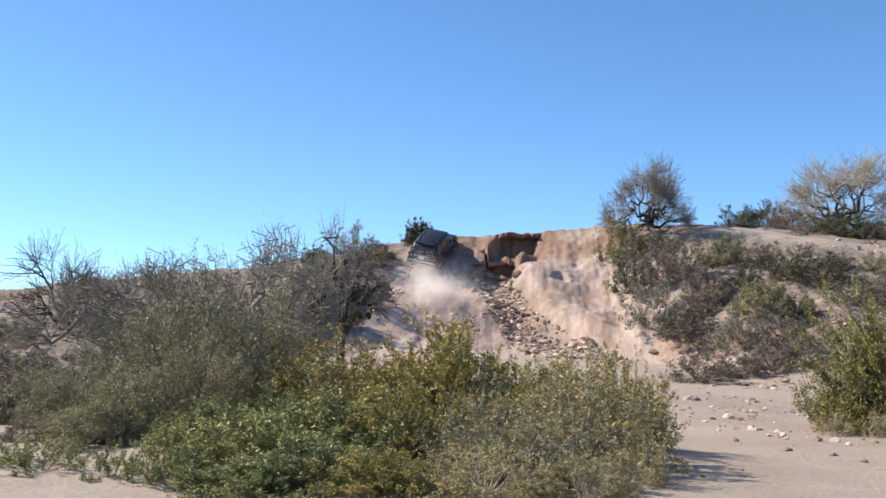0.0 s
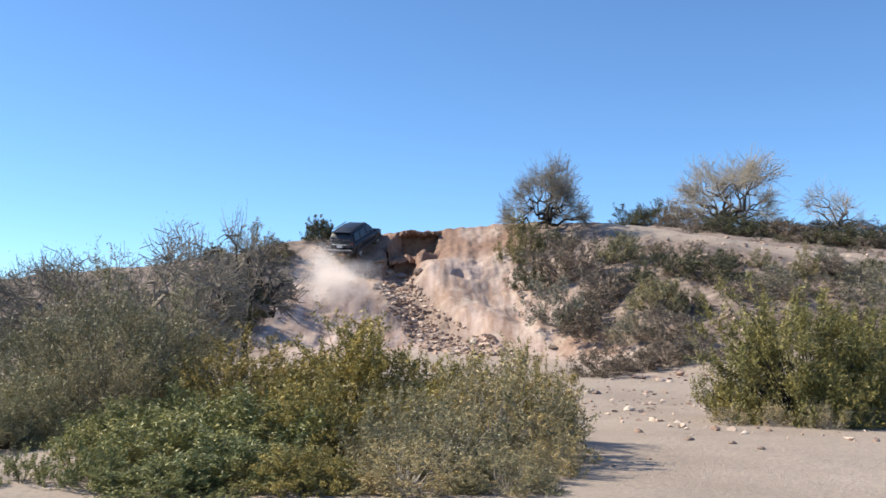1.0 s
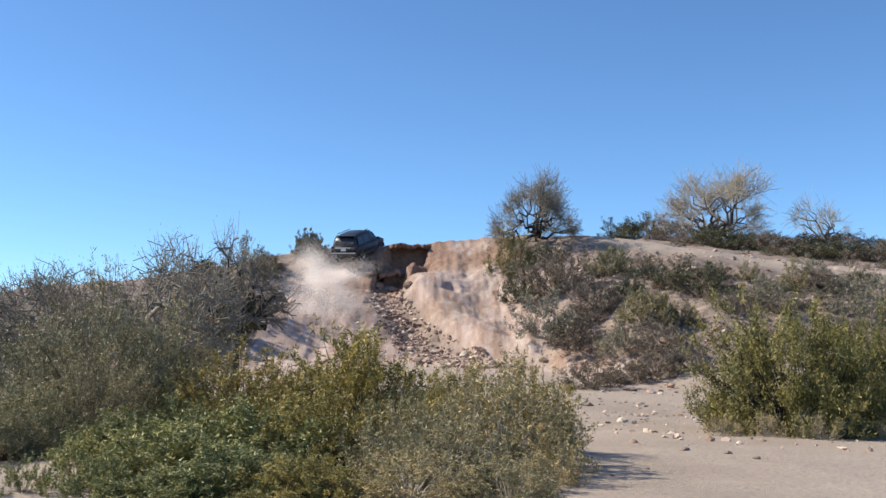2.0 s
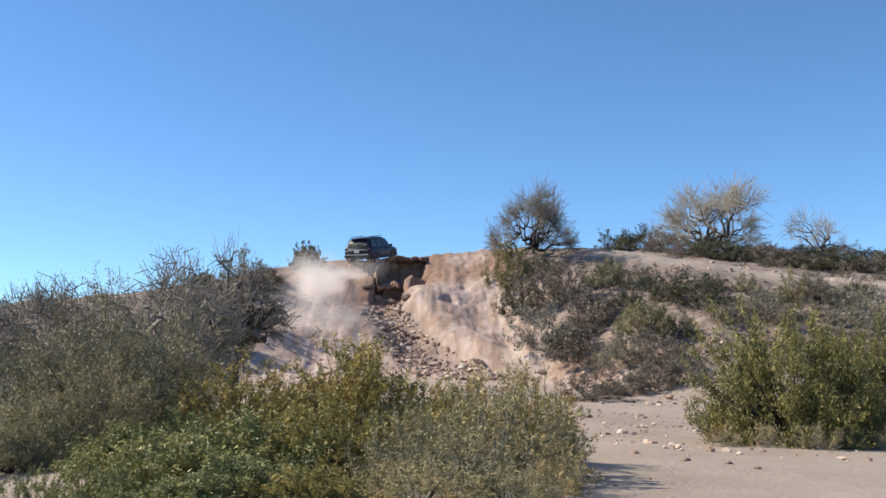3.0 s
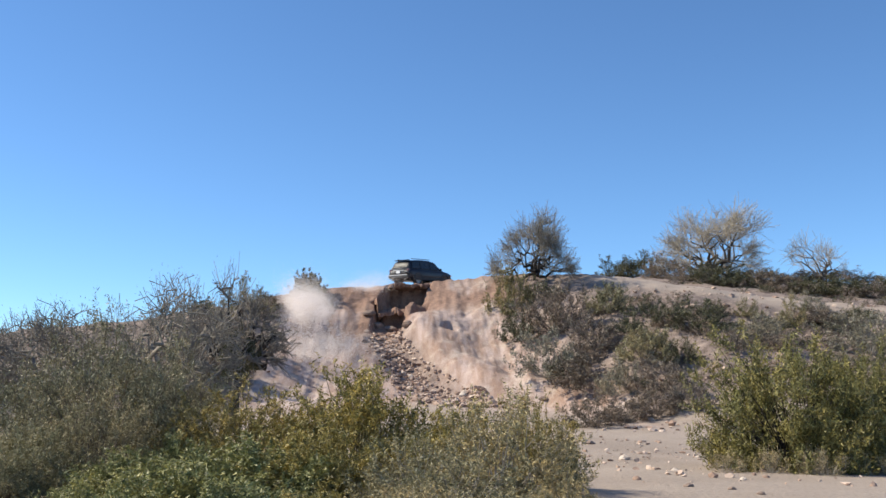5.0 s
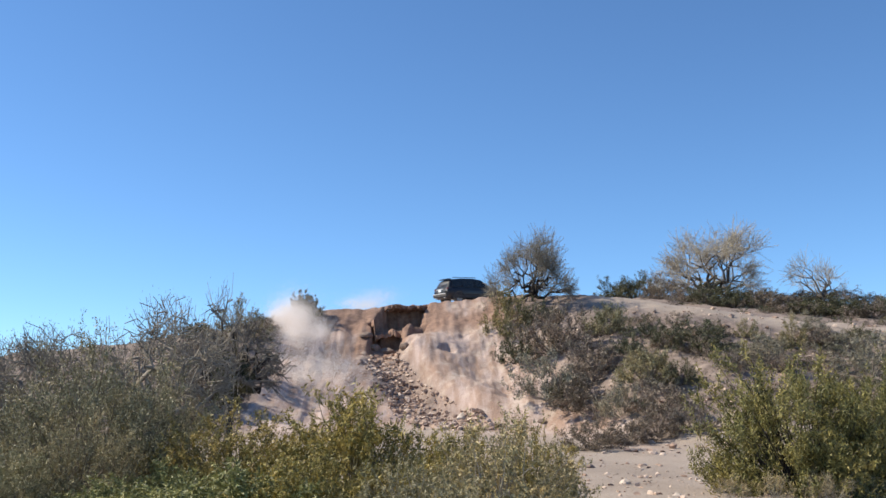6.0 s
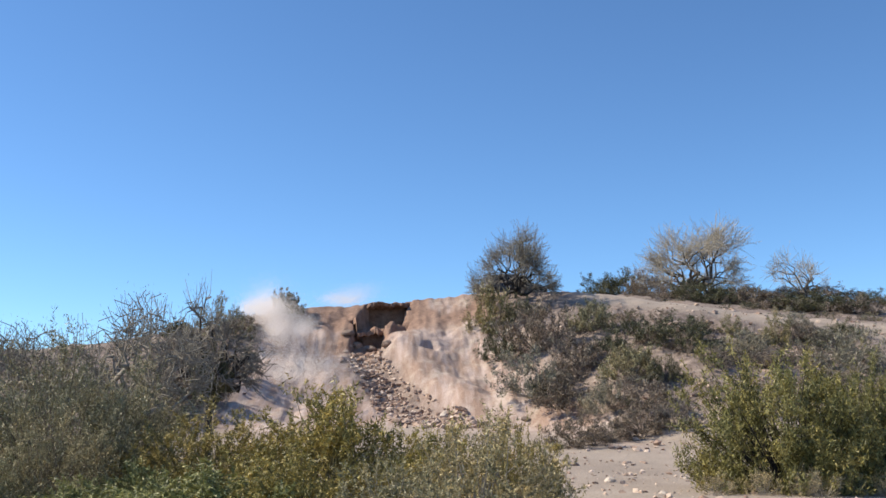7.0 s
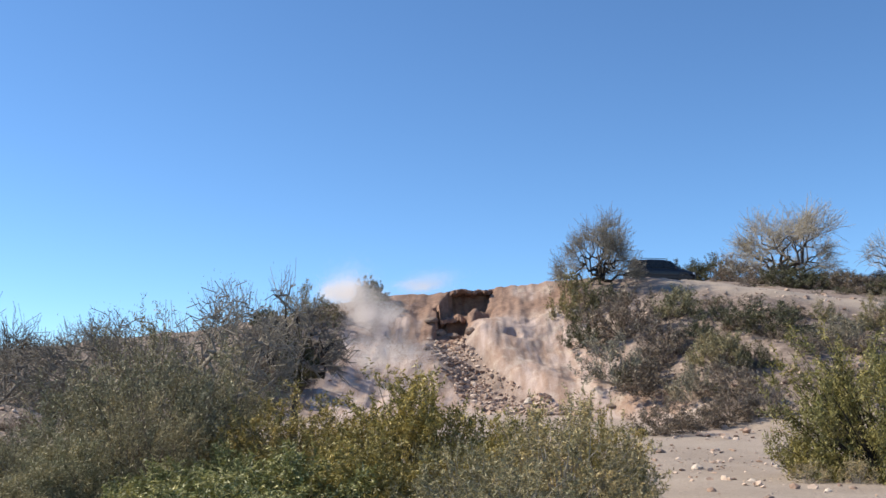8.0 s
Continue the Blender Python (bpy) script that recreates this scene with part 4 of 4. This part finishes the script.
    for x, y in ((-0.8, -1.38), (0.8, -1.38), (-0.8, 1.36), (0.8, 1.36)):
        arch = bmesh.new()
        n = 14
        for i in range(n):
            a0, a1 = math.pi * i / n, math.pi * (i + 1) / n
            s = 1 if x > 0 else -1
            vs = []
            for xx in (s * 0.76, s * 0.955):
                for r in (0.385, 0.47):
                    for a in (a0, a1):
                        vs.append(arch.verts.new((xx, y + r * math.cos(a), 0.37 + r * math.sin(a))))
            for q in ((0, 1, 3, 2), (4, 6, 7, 5), (0, 4, 5, 1), (2, 3, 7, 6), (0, 2, 6, 4), (1, 5, 7, 3)):
                arch.faces.new([vs[k] for k in q])
        bmesh.ops.recalc_face_normals(arch, faces=arch.faces)
        part("wheel_arch", arch, CLAD, car)
        wheel = new("wheel")
        wheel.parent = car
        wheel.location = (x, y, 0.37)
        part("tyre", lathe([(0.23, -0.11), (0.33, -0.12), (0.365, -0.09), (0.37, 0), (0.365, 0.09), (0.33, 0.12), (0.23, 0.11), (0.23, -0.11)]), RUBBER, wheel)
        rim = lathe([(0.0, 0.03), (0.05, 0.06), (0.06, 0.03), (0.2, 0.02), (0.225, 0.1), (0.235, 0.1), (0.235, -0.1), (0.225, -0.1), (0.2, -0.02), (0.06, -0.03), (0.05, -0.06), (0.0, -0.03)], 24)
        for k in range(5):
            a = 2 * math.pi * k / 5
            bmesh.ops.create_cube(rim, size=1, matrix=Matrix.Rotation(a, 4, "X") @ Matrix.Translation((0, 0.13, 0)) @ Matrix.Diagonal((0.13, 0.16, 0.045, 1)))
        part("rim", rim, ALLOY, wheel)
        wheels.append(wheel)
    car.scale = (1.07, 1.07, 1.07)
    return car, wheels


CAR, WHEELS = build_car()


# ---- dust thrown up by the wheels: loose clouds of fine grains ----
def dust_material():
    """Fine pale grains: they scatter most light back and let some through."""
    m, nt, b = shader("pale_dust", 1.0)
    d, tr = nt.nodes.new("ShaderNodeBsdfDiffuse"), nt.nodes.new("ShaderNodeBsdfTranslucent")
    d.inputs["Color"].default_value = tr.inputs["Color"].default_value = (0.95, 0.87, 0.82, 1)
    both, mx = nt.nodes.new("ShaderNodeMixShader"), nt.nodes.new("ShaderNodeMixShader")
    clear = nt.nodes.new("ShaderNodeBsdfTransparent")
    both.inputs[0].default_value, mx.inputs[0].default_value = 0.25, 0.6
    nt.links.new(d.outputs[0], both.inputs[1])
    nt.links.new(tr.outputs[0], both.inputs[2])
    nt.links.new(clear.outputs[0], mx.inputs[1])
    nt.links.new(both.outputs[0], mx.inputs[2])
    nt.links.new(mx.outputs[0], nt.nodes["Material Output"].inputs["Surface"])
    return m


DUST = dust_material()


def dust_cloud(seed, count, lumps, spread, size):
    """Grains strewn round a few lumps, thinning outwards."""
    rng = np.random.RandomState(seed)
    centres = rng.normal(0, 0.55, (lumps, 3)) * spread
    girth = 0.25 + 0.5 * rng.rand(lumps)
    k = rng.randint(0, lumps, count)
    centres[:, 1] -= 0.6 * spread[1]
    c = centres[k] + rng.normal(0, 1, (count, 3)) * girth[k][:, None] * spread
    # grains turned halfway between sun and view, so the cloud shows bright
    n = np.array([-0.62, -0.6, 0.5]) + rng.normal(0, 0.3, (count, 3))
    n /= np.linalg.norm(n, axis=1, keepdims=True)
    a = rng.normal(0, 1, (count, 3, 3)) * (size * (0.5 + rng.rand(count)))[:, None, None]
    a -= n[:, None] * np.sum(a * n[:, None], 2, keepdims=True)
    v = (c[:, None] + a).reshape(-1, 3)
    me = mesh_of("dust_cloud", v, np.arange(count * 3).reshape(count, 3), DUST)
    return tagged(new("dust_cloud", me), "pale tan dust cloud hanging over the bank", "dust", "dust behind the car", kind="stuff")


# ---- an insect that darts by close to the camera ----
def build_insect():
    bug = tagged(new("flying_insect"), "small dark flying insect with short wings", "insect")
    body = bmesh.new()
    bmesh.ops.create_uvsphere(body, u_segments=12, v_segments=8, radius=1, matrix=Matrix.Diagonal((0.011, 0.0045, 0.0045, 1)))
    bmesh.ops.create_uvsphere(body, u_segments=10, v_segments=6, radius=1, matrix=Matrix.Translation((0.011, 0, 0.0005)) @ Matrix.Diagonal((0.004, 0.0038, 0.0036, 1)))
    part("body", body, BLACK, bug)
    for side in (1, -1):
        wing = bmesh.new()
        bmesh.ops.create_uvsphere(wing, u_segments=10, v_segments=6, radius=1, matrix=Matrix.Translation((-0.003, side * 0.011, 0.004)) @ Matrix.Diagonal((0.005, 0.009, 0.0004, 1)))
        part("wing", wing, BLACK, bug)
    return bug


INSECT = build_insect()

# single stones: x, y, size, kind
SINGLE = [
    (4.84, 31.68, 0.32, 1),
    # brown stone that stands in for the pale one's shaded side and shadow
    (5.01, 31.54, 0.28, 0),
    (4.97, 26.24, 0.30, 1),
    (5.18, 21.87, 0.18, 1),
    (4.29, 17.55, 0.16, 0),
    (5.91, 28.5, 0.20, 0),
    (11.78, 40.11, 0.32, 1),
    (5.75, 48.65, 0.44, 0),
    (4.9, 17, 0.14, 0),
    (5.82, 19.23, 0.14, 1),
    (5.16, 16.34, 0.12, 0),
    (8.49, 41.99, 0.38, 1),
    (2.06, 52.0, 0.7, 1),
    (-1.02, 61.39, 0.70, 2),
    (7.95, 22.2, 0.16, 2),
    (7.16, 27, 0.16, 1),
    (6.54, 20, 0.14, 0),
    (2.29, 13.94, 0.08, 0),
    (2.93, 14.52, 0.06, 2),
    (-3.52, 63.81, 0.80, 0),
    (-2.94, 64.06, 0.80, 2),
    (-2.12, 63.49, 0.72, 0),
]
for i, (x, y, size, kind) in enumerate(SINGLE):
    stone(x, y, size, kind, 50 * i, label="weathered rock set in the eroded bank" if y > 45 else "")

# clouds: seconds, x, y, z, turn
CLOUDS = [
    # stretched along the view, so the grains shade each other less
    (dust_cloud(1, 150000, 11, np.array([1.6, 3.2, 1.0]), 0.0105), [(0, -5.9, 60.6, 4.7, 0), (1.5, -6.4, 60.4, 4.8, 4), (4, -6.8, 60.2, 4.5, 8), (8, -7.0, 60.0, 4.4, 14)]),
    (dust_cloud(2, 180000, 9, np.array([1.05, 3.2, 0.95]), 0.0105), [(0, -6.4, 62.6, 5.4, 0), (1.0, -6.7, 62.5, 5.9, 4), (2.0, -6.9, 63.0, 6.8, 7), (3.5, -7.4, 63.0, 7.0, 11), (6, -8.3, 63.4, 7.3, 16), (8, -8.3, 64.0, 7.5, 20)]),
    (dust_cloud(3, 170000, 8, np.array([0.85, 3.0, 0.75]), 0.0105), [(0, -5.6, 66.4, 4.6, 0), (2.0, -5.6, 66.4, 5.5, 4), (2.8, -6.3, 65.0, 7.4, 7), (4.5, -7.5, 65.2, 7.7, 11), (6.0, -8.9, 65.4, 8.3, 15), (8, -9.9, 65.6, 9.0, 20)]),
    (dust_cloud(4, 45000, 9, np.array([1.1, 2.6, 0.4]), 0.0105), [(0, -6.3, 61.4, 5.1, 0), (1.0, -5.8, 62.2, 6.0, 3), (1.5, -5.5, 62.7, 6.5, 5), (2.8, -4.9, 64.8, 7.8, 9), (3.5, -4.7, 65.8, 8.3, 12), (4.5, -4.5, 66.8, 8.9, 16), (6.0, -4.3, 68.2, 9.6, 22), (8, -5.0, 68.6, 9.9, 28)]),
]

# ---- what moves ----
# seconds, rear axle's ground point x y z, heading (degrees to the right of +y), nose-up pitch, lean to the right
DRIVE = [
    (0.0, -6.9, 62.9, 6.74, 9, 26, 12),
    (0.5, -6.0, 63.5, 7.05, 15, 22, 6),
    (1.0, -5.65, 63.9, 7.3, 19, 21, 3),
    (1.5, -5.2, 64.5, 7.68, 20, 19, 2),
    (2.2, -4.7, 65.3, 8.08, 20, 15, 1),
    (2.8, -4.15, 66.1, 8.56, 21, 11, 0),
    (3.5, -3.4, 67.2, 8.99, 23, 7, 0),
    (4.5, -2.25, 68.4, 9.33, 30, 4, 1),
    (5.2, -0.4, 69.6, 9.46, 45, 3, 1),
    (5.8, 1.65, 70.6, 9.72, 57, 3, 1),
    (6.2, 3.15, 71.3, 9.95, 62, 3, 1),
    (6.5, 4.5, 71.8, 10.07, 66, 2, 1),
    (7.2, 7.7, 72.8, 10.22, 72, 2, 1),
    (8.0, 11.5, 73.7, 10.38, 76, 0, 1),
]


def motions():
    rows = []
    for t, x, y, z, heading, pitch, lean in DRIVE:
        m = pose(x, y, z, pitch, lean, -heading) @ pose(0, 1.38, 0)
        rows.append((t, m))
    walk(CAR, rows)
    # wheels roll with the way covered
    times = np.arange(0, 8.01, 0.1)
    ts = [r[0] for r in DRIVE]
    way = np.stack([np.interp(times, ts, [r[k] for r in DRIVE]) for k in (1, 2, 3)], 1)
    gone = np.concatenate([[0], np.cumsum(np.linalg.norm(np.diff(way, axis=0), axis=1))])
    for w in WHEELS:
        home = Matrix.Translation(w.location)
        walk(w, [(float(t), home @ Matrix.Rotation(-g / 0.37, 4, "X")) for t, g in zip(times, gone)])
    walk(INSECT, [(0, pose(-6.0, -3.0, 2.4)), (3.0, pose(-3.0, 0.6, 2.0)), (3.1, pose(-1.35, 0.95, 1.84)), (3.2, pose(-0.285, 1.1, 1.865, 0, -6, 0)), (3.3, pose(0.85, 1.25, 1.9)), (3.4, pose(2.6, 1.4, 2.0)), (8, pose(12.0, 6.0, 4.0))])
    for cloud, rows in CLOUDS:
        walk(cloud, [(t, pose(x, y, z, 0, 0, turn)) for t, x, y, z, turn in rows])


motions()
